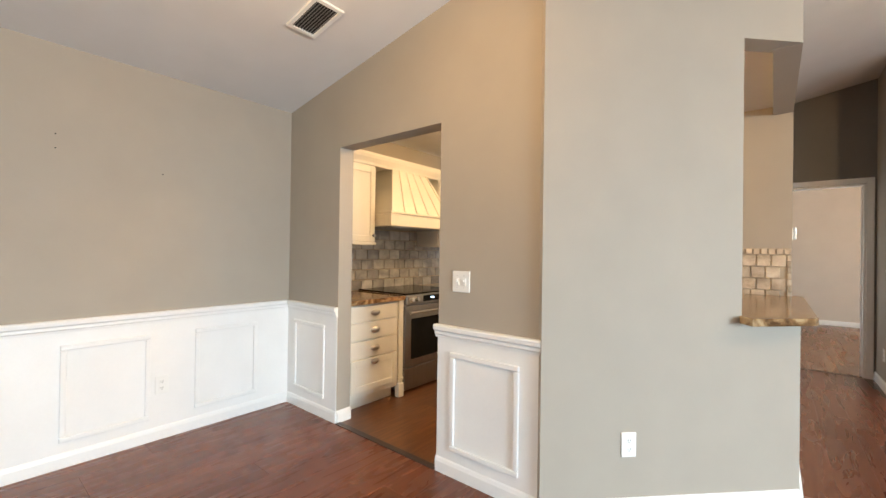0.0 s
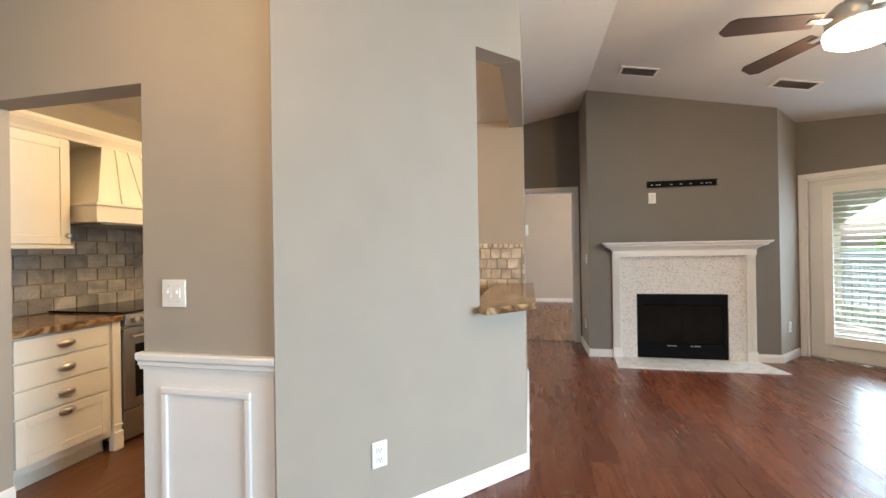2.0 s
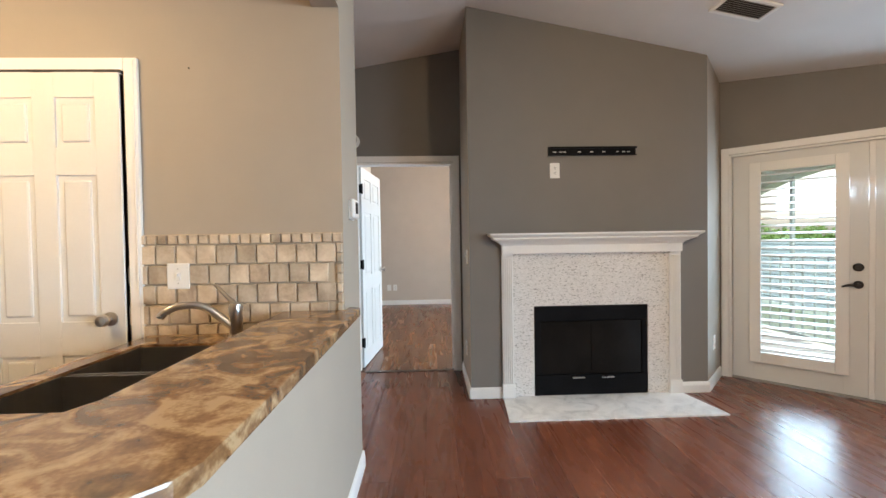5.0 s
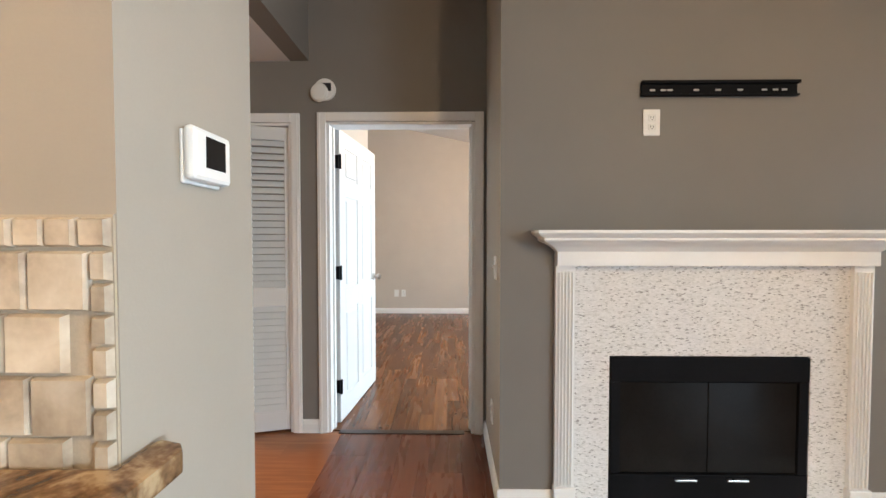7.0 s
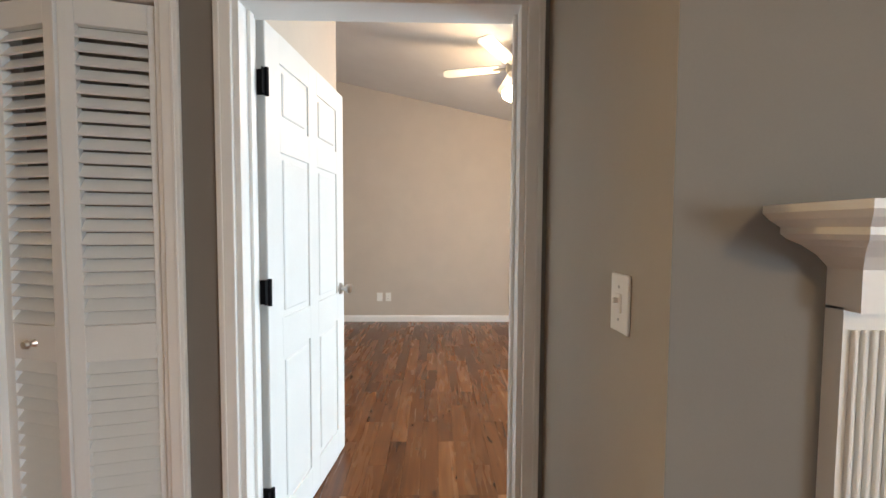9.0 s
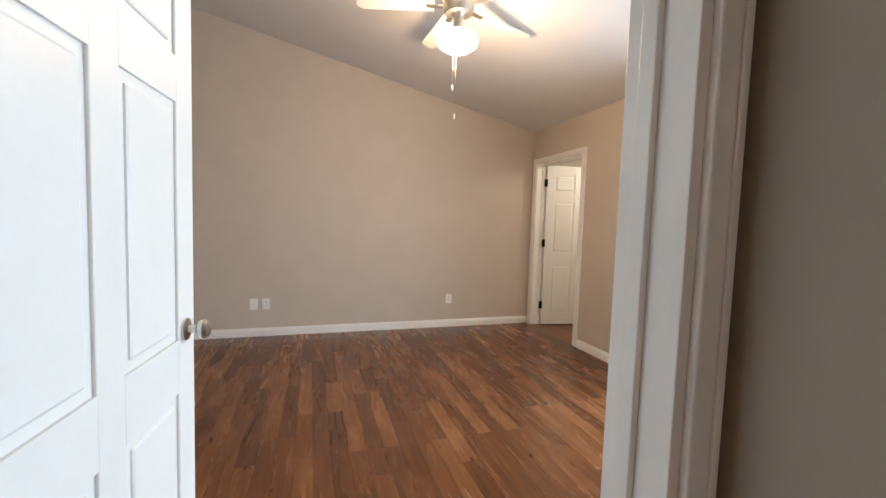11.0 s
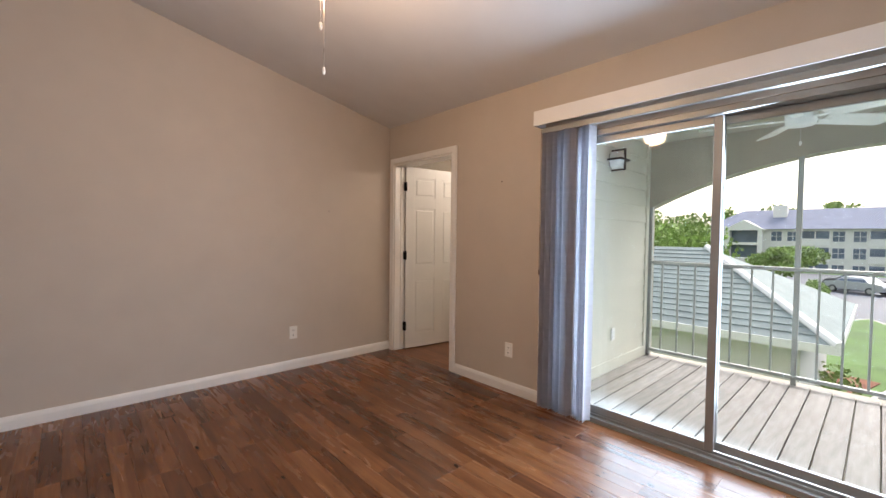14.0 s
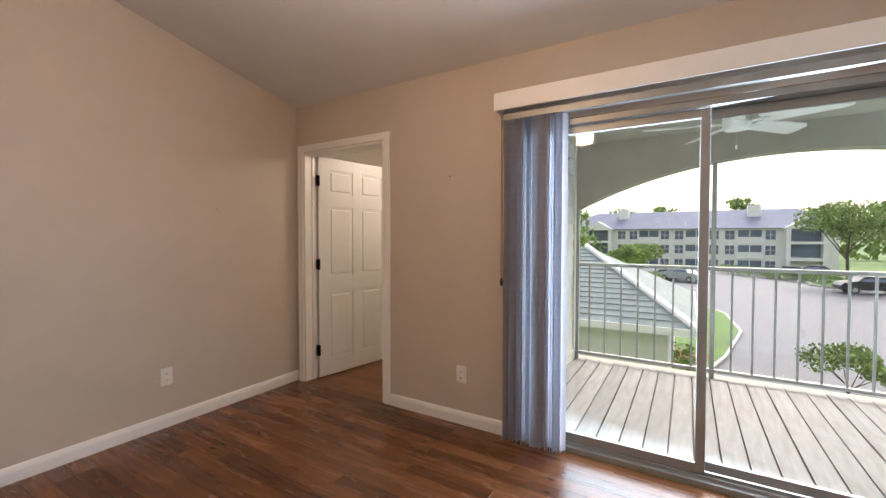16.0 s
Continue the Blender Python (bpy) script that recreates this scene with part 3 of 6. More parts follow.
wainscot((-3.175, 2.14), (1, 0), 0.672, [(0.115, 0.53)])
wainscot((-1.54, 2.14), (1, 0), 0.65, [(0.10, 0.535)])


def casing(origin, along, s0, s1, top, width=0.062, depth=0.12, jamb=True, name="door_trim", side=1, label="white painted door casing"):
    """Trim round an opening, on the wall's seen face, and the jamb through the wall."""
    t = thing(name, place(origin, along), label, "door casing", kind="structure")
    y0, y1 = (-0.018, 0) if side == 1 else (0, 0.018)
    boxpart("side_casing", (s0 - width, y0, 0), (s0 - 0.004, y1, top + width), WHITE, t, 0.004)
    boxpart("side_casing", (s1 + 0.004, y0, 0), (s1 + width, y1, top + width), WHITE, t, 0.004)
    boxpart("head_casing", (s0 - 0.004, y0, top + 0.004), (s1 + 0.004, y1, top + width), WHITE, t, 0.004)
    for a, b in ((s0 - width + 0.012, s0 - width + 0.022), (s1 + width - 0.022, s1 + width - 0.012)):
        boxpart("casing_bead", (a, y0 - 0.005, 0), (b, y0, top + width - 0.012), WHITE, t, 0.002)
    if jamb:
        e = 0.004
        boxpart("jamb", (s0 - 0.004, y0 * 0.3, 0), (s0 + 0.016, depth + e, top), WHITE, t, 0.002)
        boxpart("jamb", (s1 - 0.016, y0 * 0.3, 0), (s1 + 0.004, depth + e, top), WHITE, t, 0.002)
        boxpart("head_jamb", (s0 + 0.016, y0 * 0.3, top - 0.016), (s1 - 0.016, depth + e, top + 0.002), WHITE, t, 0.002)
        for a, b in ((s0 + 0.016, s0 + 0.028), (s1 - 0.028, s1 - 0.016)):
            boxpart("door_stop", (a, depth * 0.45, 0), (b, depth * 0.45 + 0.03, top - 0.016), WHITE, t, 0.002)
    return t


casing((-1.2, 6.42), (1, 0), 0.965, 1.92, 2.04)
casing((-1.2, 6.42), (1, 0), 0.15, 0.728, 2.035)
casing((2.93, 10.65), (0, -1), 0.10, 1.01, 2.04, depth=0.15)
casing((3.14, 6.075), (D, -D), 0.075, 1.845, 2.0, depth=0.13)
casing((-2.15, 4.755), (0, 1), 0.9, 2.57, 2.06, depth=0.1, jamb=False)
bm = bm_new()
add_box(bm, (-0.17, 6.40, 0.0), (0.66, 6.45, 0.006), 0.002)
solid("threshold", bm, FANDARK, "dark brown floor threshold strip", "threshold", "structure")
bm = bm_new()
add_box(bm, (-2.49, 2.12, 0.0), (-1.55, 2.165, 0.006), 0.002)
solid("threshold", bm, FANDARK, "dark brown floor threshold strip", "threshold", "structure")


# ---- doors ----
def panel_door(w, h, m, label, name="door", hinges=True, knob=True, columns=2, handle_side=1, thick=0.035, cat="door", rows=((0.16, 0.78), (0.93, 1.58), (1.70, 1.92)), knob_mat=NICKEL):
    """A moulded panel door: hinge edge at x = 0, width along x, thickness round y = 0."""
    d = thing(name, m, label, cat)
    st = 0.11 if columns == 2 else 0.085
    xs = [(st, w / 2 - 0.05), (w / 2 + 0.05, w - st)] if columns == 2 else [(st, w - st)]
    f = h / 2.03
    zs = [(a * f, b * f) for a, b in rows]
    bm = bm_new()
    add_box(bm, (0, -thick / 2 + 0.008, 0.008), (w, thick / 2 - 0.008, h))
    edges = [0] + [v for a in xs for v in a] + [w]
    for i in range(0, len(edges), 2):
        add_box(bm, (edges[i], -thick / 2, 0.008), (edges[i + 1], thick / 2, h), 0.004)
    zz = [0.008] + [v for a in zs for v in a] + [h]
    for i in range(0, len(zz), 2):
        for x0, x1 in xs:
            add_box(bm, (x0 - 0.002, -thick / 2 + 0.0004, zz[i]), (x1 + 0.002, thick / 2 - 0.0004, zz[i + 1]))
    part("door_body", bm, DOORWHITE, d)
    for x0, x1 in xs:
        for z0, z1 in zs:
            bm = bm_new()
            add_box(bm, (x0 + 0.024, -thick / 2 + 0.001, z0 + 0.024), (x1 - 0.024, thick / 2 - 0.001, z1 - 0.024), 0.009)
            part("panel", bm, DOORWHITE, d)
    if hinges:
        for z in (0.26, 1.05, 1.81):
            bm = bm_new()
            add_box(bm, (-0.006, -thick / 2 - 0.003, z - 0.045), (0.001, thick / 2 + 0.001, z + 0.045), 0.001)
            add_box(bm, (-0.03, -thick / 2 - 0.004, z - 0.045), (0.012, -thick / 2 - 0.0005, z + 0.045), 0.001)
            add_cyl(bm, (-0.004, -thick / 2 - 0.007, z - 0.05), (-0.004, -thick / 2 - 0.007, z + 0.05), 0.008, seg=10)
            part("hinge", bm, BLACK, d, "black metal hinge")
    if knob:
        for s in (-1, 1):
            bm = bm_new()
            prof = [(0.0, 0), (0.032, 0.0), (0.032, 0.006), (0.012, 0.01), (0.011, 0.03), (0.024, 0.038), (0.028, 0.05), (0.022, 0.062), (0.0, 0.066)]
            mm = Matrix.Translation((w - 0.065, s * thick / 2, 0.95)) @ Matrix.Rotation(radians(-90 * s), 4, 'X')
            add_lathe(bm, prof, (0, 0, 0), 20, mm)
            part("knob", bm, knob_mat, d, "round metal door knob", True)
    return d


def heading(x, y, tx, ty, z=0.0):
    return Matrix.Translation((x, y, z)) @ Matrix.Rotation(math.atan2(ty - y, tx - x), 4, 'Z')


panel_door(0.85, 2.03, heading(-0.206, 6.548, -0.118, 7.40), "white six-panel bedroom door standing open, black hinges", "bedroom_door")
panel_door(0.86, 2.03, heading(3.05, 10.515, 4.0, 10.365), "white six-panel bathroom door standing open, black hinges", "bathroom_door", knob_mat=BRONZE)
panel_door(0.66, 2.05, heading(-1.55, 4.337, -0.9, 4.337), "cream panel pantry door beside the tiled wall", "pantry_door", hinges=False, columns=2)
casing((-1.55, 4.355), (1, 0), -0.005, 0.665, 2.06, jamb=False, depth=0.02)
# near-black strip in place of the shaded gap above the pantry door
bm = bm_new()
add_box(bm, (-1.55, 4.335, 2.052), (-0.89, 4.354, 2.068))
solid("pantry_gap_shade", bm, DARKSLOT, "dark strip drawn as the shade in the gap over the pantry door", "door gap", "structure")


def bifold(name, w, h, m, label):
    d = panel_door(w, h, m, label, name, hinges=False, knob=False, columns=1)
    bm = bm_new()
    add_lathe(bm, [(0, 0), (0.016, 0), (0.008, 0.012), (0.018, 0.024), (0.014, 0.034), (0, 0.036)], (0, 0, 0), 16, Matrix.Translation((w * 0.5, -0.018, 0.86)) @ Matrix.Rotation(radians(90), 4, 'X'))
    part("knob", bm, NICKEL, d, "small metal knob", True)
    return d


bifold("folding_door", 0.40, 2.03, heading(-2.35, 7.33, -1.95, 7.345), "cream folding laundry door standing open")
bifold("folding_door", 0.40, 2.03, heading(-2.35, 7.375, -1.95, 7.385), "cream folding laundry door standing open")


def louvre_leaf(name, a, b, label, knob):
    """One leaf of a louvred folding door from a to b."""
    w = math.dist(a, b)
    d = thing(name, heading(*a, *b, 0.012), label, "closet door", "louvred closet doors")
    h, t = 2.0, 0.028
    for x0, x1 in ((0, 0.045), (w - 0.045, w)):
        boxpart("stile", (x0, -t / 2, 0), (x1, t / 2, h), DOORWHITE, d, 0.003)
    for z0, z1 in ((0, 0.13), (0.83, 0.95), (h - 0.085, h)):
        boxpart("rail", (0.045, -t / 2 + 0.001, z0), (w - 0.045, t / 2 - 0.001, z1), DOORWHITE, d, 0.002)
    bm = bm_new()
    add_box(bm, (0.043, -0.003, -0.0235), (w - 0.043, 0.003, 0.0235), 0.0)
    for v in bm.verts:
        v.co = Matrix.Rotation(radians(-38), 4, 'X') @ v.co
    me = mesh_of("slat", bm, DOORWHITE)
    for z0, z1 in ((0.13, 0.83), (0.95, h - 0.085)):
        n = int((z1 - z0) / 0.042)
        for i in range(n):
            o = new("slat", me)
            o.parent = d
            o.matrix_basis = pose(0, 0, z0 + (i + 0.5) * (z1 - z0) / n)
    if knob:
        bm = bm_new()
        add_lathe(bm, [(0, 0), (0.014, 0), (0.007, 0.012), (0.016, 0.022), (0.012, 0.032), (0, 0.034)], (0, 0, 0), 16, Matrix.Translation((knob, -t / 2, 0.89)) @ Matrix.Rotation(radians(90), 4, 'X'))
        part("knob", bm, NICKEL, d, "small round metal knob", True)
    return d


louvre_leaf("louvred_door", (-1.035, 6.455), (-0.768, 6.385), "white louvred folding closet door leaf, slightly folded, with a knob", 0.14)
louvre_leaf("louvred_door", (-0.764, 6.385), (-0.482, 6.455), "white louvred folding closet door leaf, slightly folded", 0)
bm = bm_new()
add_box(bm, (-1.25, 7.1, 0), (-0.35, 7.14, 2.5))
solid("wall_closet_back", bm, PAINT, "plain back of the closet", "wall", "structure")


# ---- plates on the walls ----
def plate_at(name, m, w, h, label, cat, slots=(), toggles=(), group=""):
    """A cover plate: x along the wall, -y out of it."""
    p = thing(name, m, label, cat, group)
    bm = bm_new()
    add_box(bm, (-w / 2, -0.007, -h / 2), (w / 2, 0, h / 2), 0.003)
    part("cover_plate", bm, PLASTIC, p)
    for x, z in slots:
        bm = bm_new()
        add_box(bm, (x - 0.017, -0.0095, z - 0.014), (x + 0.017, -0.006, z + 0.014), 0.004)
        r = part("receptacle", bm, PLASTIC, p)
        bm = bm_new()
        for dx in (-0.006, 0.006):
            add_box(bm, (x + dx - 0.0013, -0.0102, z - 0.003), (x + dx + 0.0013, -0.009, z + 0.006))
        add_cyl(bm, (x, -0.0102, z - 0.008), (x, -0.009, z - 0.008), 0.0025, seg=8)
        part("slots", bm, DARKSLOT, r)
    for x in toggles:
        bm = bm_new()
        add_box(bm, (x - 0.012, -0.011, -0.02), (x + 0.012, -0.006, 0.02), 0.002)
        add_box(bm, (x - 0.004, -0.02, 0.0), (x + 0.004, -0.008, 0.012), 0.002)
        part("toggle", bm, PLASTIC, p)
        for z in (-0.033, 0.033):
            bm = bm_new()
            add_cyl(bm, (x, -0.0085, z), (x, -0.0065, z), 0.003, seg=8)
            part("screw", bm, NICKEL, p)
    return p


def on_wall(x, y, z, along):
    return Matrix.Translation((x, y, z)) @ Matrix.Rotation(math.atan2(along[1], along[0]), 4, 'Z')


DUPLEX = [(0, 0.021), (0, -0.021)]
OUT = "white duplex power outlet on the "
plate_at("power_outlet", on_wall(-3.169, 1.234, 0.36, (0, 1)), 0.075, 0.118, OUT + "wainscot", "outlet", DUPLEX, group="outlets")
plate_at("power_outlet", on_wall(-0.569, 2.421, 0.345, (D, D)), 0.075, 0.118, OUT + "angled wall", "outlet", DUPLEX, group="outlets")
plate_at("power_outlet", on_wall(1.497, 5.69, 1.825, (1, 0)), 0.078, 0.122, OUT + "wall below the television bracket", "outlet", DUPLEX, group="outlets")
plate_at("power_outlet", on_wall(0.80, 6.0, 0.33, (0, -1)), 0.075, 0.118, OUT + "side of the chimney breast", "outlet", DUPLEX, group="outlets")
plate_at("power_outlet", on_wall(2.93, 5.865, 0.36, (D, D)), 0.075, 0.118, OUT + "angled chimney side", "outlet", DUPLEX, group="outlets")
plate_at("power_outlet", on_wall(1.843, 10.65, 0.345, (1, 0)), 0.075, 0.118, OUT + "plain bedroom wall", "outlet", DUPLEX, group="outlets")
plate_at("power_outlet", on_wall(-0.216, 10.65, 0.345, (1, 0)), 0.075, 0.118, OUT + "plain bedroom wall", "outlet", DUPLEX, group="outlets")
plate_at("blank_plate", on_wall(-0.335, 10.65, 0.345, (1, 0)), 0.078, 0.118, "blank white cover plate on the bedroom wall", "wall plate")
plate_at("power_outlet", on_wall(2.93, 8.955, 0.345, (0, -1)), 0.075, 0.118, OUT + "wall by the glass slider", "outlet", DUPLEX, group="outlets")
plate_at("light_switch", on_wall(-1.378, 2.14, 1.10, (1, 0)), 0.118, 0.118, "white double light switch plate on greige wall", "light switch", toggles=(-0.023, 0.023))
plate_at("light_switch", on_wall(0.80, 5.855, 1.138, (0, -1)), 0.075, 0.118, "white single light switch on the chimney breast side", "light switch", toggles=(0.0,))
plate_at("light_switch", on_wall(-0.665, 4.343, 1.135, (1, 0)), 0.10, 0.118, "white switch plate on the stone backsplash", "light switch", toggles=(0.0,))

t = thing("thermostat", on_wall(0.08, 4.558, 1.44, (0, 1)), "white wall thermostat with a dark display", "thermostat")
boxpart("wall_plate", (-0.066, -0.008, -0.05), (0.05, 0, 0.048), PLASTIC, t, 0.004)
boxpart("housing", (-0.07, -0.03, -0.044), (0.054, -0.008, 0.054), PLASTIC, t, 0.009)
boxpart("display", (-0.034, -0.0315, -0.018), (0.03, -0.0295, 0.04), BLACK, t, 0.001, "dark display")

sd = thing("smoke_detector", Matrix.Translation((-0.255, 6.42, 2.235)) @ Matrix.Rotation(radians(90), 4, 'X'), "white smoke detector hanging loose from its base", "smoke detector")
bm = bm_new()
add_lathe(bm, [(0, 0), (0.07, 0), (0.07, 0.016), (0.062, 0.02), (0, 0.02)], (0.012, 0.012, 0), 28)
part("base_ring", bm, PLASTIC, sd, "", True)
bm = bm_new()
add_box(bm, (-0.01, 0.0, 0.019), (0.055, 0.05, 0.026), 0.002)
part("circuit", bm, DARKSLOT, sd)
bm = bm_new()
add_lathe(bm, [(0, 0.02), (0.058, 0.02), (0.06, 0.034), (0.05, 0.05), (0.02, 0.056), (0, 0.056)], (-0.015, -0.012, 0), 28, Matrix.Rotation(radians(-10), 4, 'Y'))
part("cover", bm, PLASTIC, sd, "", True)


def nail(x, y, z, out):
    bm = bm_new()
    add_cyl(bm, (x, y, z), (x + out[0] * 0.012, y + out[1] * 0.005, z), 0.0035, seg=8)
    solid("nail", bm, BRONZE, "small dark nail remaining in painted wall", "nail", group="nails")


nail(-3.175, 0.70, 1.9, (1, 0)), nail(-3.175, 0.70, 1.82, (1, 0)), nail(-3.175, 1.22, 1.75, (1, 0))
nail(-0.60, 4.355, 2.08, (0, -1)), nail(2.93, 9.05, 1.72, (-1, 0)), nail(2.2, 10.65, 1.5, (0, -1))


# ---- ceiling vents ----
def vent(m, w, h, label):
    """A register facing down: x along its length, slats along x."""
    v = thing("ceiling_vent", m, label, "vent", "ceiling vents")
    boxpart("backing", (-w / 2 + 0.01, -h / 2 + 0.01, -0.006), (w / 2 - 0.01, h / 2 - 0.01, -0.002), DARKSLOT, v, 0)
    for lo, hi in (((-w / 2, -h / 2, -0.014), (w / 2, -h / 2 + 0.025, 0)), ((-w / 2, h / 2 - 0.025, -0.014), (w / 2, h / 2, 0)),
                   ((-w / 2, -h / 2 + 0.025, -0.014), (-w / 2 + 0.025, h / 2 - 0.025, 0)), ((w / 2 - 0.025, -h / 2 + 0.025, -0.014), (w / 2, h / 2 - 0.025, 0))):
        boxpart("frame", lo, hi, WHITE, v, 0.003)
    n = 8
    for i in range(n):
        y = -h / 2 + 0.025 + (i + 0.5) * (h - 0.05) / n
        bm = bm_new()
        add_box(bm, (-w / 2 + 0.025, -0.008, -0.001), (w / 2 - 0.025, 0.008, 0.001), 0, pose(0, y, -0.009, 40))
        part("slat", bm, ALU, v)


SE, SW = math.degrees(math.atan(0.195)), -math.degrees(math.atan(0.181))
vent(pose(1.225, 5.08, 3.129 - 0.195 * 0.43, 0, SE, 0), 0.36, 0.20, "white metal ceiling vent with grey slats")
vent(pose(2.58, 5.08, 3.129 - 0.195 * 1.785, 0, SE, 0), 0.36, 0.20, "white metal ceiling vent with grey slats")
vent(pose(-2.09, 1.645, 2.41 + 0.181 * 1.085, 0, SW, 0) @ pose(0, 0, 0, 0, 0, 0), 0.30, 0.19, "white metal ceiling vent above the dining area")
vent(pose(-1.40, 6.68, 2.435), 0.25, 0.15, "white metal ceiling vent in the hall")
vent(pose(-0.25, 8.5, 2.45 + 0.215 * 3.18, 0, math.degrees(math.atan(0.215)), 0), 0.3, 0.15, "white metal ceiling vent in the bedroom")
dl = thing("recessed_light", pose(-1.80, 6.63, 2.435), "lit recessed downlight in the hall ceiling", "ceiling light")
bm = bm_new()
add_lathe(bm, [(0.055, -0.002), (0.085, -0.006), (0.09, 0.0)], (0, 0, 0), 24)
part("trim_ring", bm, WHITE, dl, "", True)
bm = bm_new()
add_lathe(bm, [(0, -0.003), (0.056, -0.003)], (0, 0, 0), 24)
part("lens", bm, LAMPGLASS, dl, "glowing lens")


# ---- fireplace ----
FX0, FX1, FY = 1.055, 2.51, 5.69
fp = thing("fireplace", pose(0, 0, 0), "white wooden mantelpiece with fluted pilasters round a marble mosaic surround", "fireplace")
MANT = [(0, 0), (0.055, 0), (0.055, 0.065), (0.062, 0.072), (0.075, 0.085), (0.10, 0.10), (0.125, 0.11), (0.135, 0.118), (0.135, 0.128), (0.155, 0.14), (0.165, 0.15), (0.165, 0.162), (0, 0.162)]
bm = bm_new()
zt = 1.325 - 0.162
rings = []
for u, v in MANT:
    rings.append([bm.verts.new(p) for p in ((FX0 - max(0, u - 0.055), FY, zt + v), (FX0 - max(0, u - 0.055), FY - u, zt + v), (FX1 + max(0, u - 0.055), FY - u, zt + v), (FX1 + max(0, u - 0.055), FY, zt + v))])
for p, q in zip(rings, rings[1:]):
    for i in range(3):
        bm.faces.new((p[i], p[i + 1], q[i + 1], q[i]))
bm.faces.new(rings[-2]), bm.faces.new(rings[0])
bmesh.ops.remove_doubles(bm, verts=bm.verts, dist=0.0005)
part("mantel_shelf", bm, WHITE, fp, "white stepped crown moulding shelf")
for x0 in (FX0, FX1 - 0.09):
    flutes = []
    bm = bm_new()
    add_box(bm, (x0, FY - 0.03, 0.115), (x0 + 0.09, FY, zt + 0.004))
    for i in range(5):
        xx = x0 + 0.011 + i * 0.0155
        flutes.append(xx)
    pil = part("pilaster", bm, WHITE, fp, "fluted white pilaster")
    for xx in flutes:
        boxpart("flute", (xx, FY - 0.038, 0.125), (xx + 0.0085, FY - 0.0302, zt - 0.03), WHITE, pil, 0.003)
    boxpart("plinth", (x0 - 0.006, FY - 0.044, 0), (x0 + 0.096, FY, 0.118), WHITE, fp, 0.004)
boxpart("surround_backing", (FX0 + 0.09, FY - 0.012, 0.737), (FX1 - 0.09, FY, zt + 0.003), MOSAIC, fp, 0)
boxpart("surround_backing", (FX0 + 0.09, FY - 0.012, 0), (1.313, FY, 0.737), MOSAIC, fp, 0)
boxpart("surround_backing", (2.247, FY - 0.012, 0), (FX1 - 0.09, FY, 0.737), MOSAIC, fp, 0)
hs = bm_new()
add_prism(hs, [(1.02, 5.24), (2.60, 5.24), (2.52, 5.645), (1.055, 5.645)], 0, 0.012)
add_box(hs, (FX0 + 0.1, 5.645, 0), (FX1 - 0.1, 5.677, 0.012))
solid("hearth", hs, MARBLE, "flat white marble hearth slab on the floor", "hearth")
# firebox behind glass doors
fb = thing("firebox", pose(0, 0, 0), "black metal firebox with dark glass doors", "fireplace insert")
bm = bm_new()
for lo, hi in (((1.317, 5.70, 0), (1.33, 6.1, 0.733)), ((2.23, 5.70, 0), (2.243, 6.1, 0.733)), ((1.33, 6.09, 0), (2.23, 6.1, 0.733)), ((1.33, 5.7, 0.72), (2.23, 6.09, 0.733)), ((1.33, 5.7, 0.0), (2.23, 6.09, 0.013))):
    add_box(bm, lo, hi)
part("box", bm, BLACK, fb)
boxpart("top_louvre", (1.319, 5.672, 0.615), (2.241, 5.70, 0.731), BLACK, fb, 0.003)
boxpart("bottom_louvre", (1.319, 5.672, 0.013), (2.241, 5.70, 0.175), BLACK, fb, 0.003)
for x0, x1 in ((1.32, 1.365), (2.195, 2.24)):
    boxpart("side_frame", (x0, 5.674, 0.177), (x1, 5.70, 0.613), BLACK, fb, 0.003)
for x0, x1 in ((1.367, 1.778), (1.782, 2.193)):
    d = boxpart("glass_door", (x0, 5.684, 0.18), (x1, 5.692, 0.61), FIREGLASS, fb, 0.001, "smoked glass door")
for x0 in (1.62, 1.86):
    bm = bm_new()
    add_box(bm, (x0, 5.655, 0.150), (x0 + 0.10, 5.672, 0.160), 0.003)
    part("handle", bm, NICKEL, fb, "small bright handle")

tv = thing("television_bracket", pose(1.445, 5.69, 1.945), "black metal television wall rail with slots", "wall bracket")
boxpart("rail", (0, -0.012, 0), (0.71, 0, 0.062), BLACK, tv, 0.001)
boxpart("lip", (-0.003, -0.03, 0.052), (0.713, -0.012, 0.066), BLACK, tv, 0.002)
boxpart("lip", (-0.003, -0.025, -0.003), (0.713, -0.012, 0.006), BLACK, tv, 0.002)
for x in (0.05, 0.1, 0.13, 0.25, 0.35, 0.45, 0.56, 0.61, 0.65):
    boxpart("slot", (x - 0.012, -0.0135, 0.022), (x + 0.012, -0.0118, 0.03), NICKEL, tv, 0)


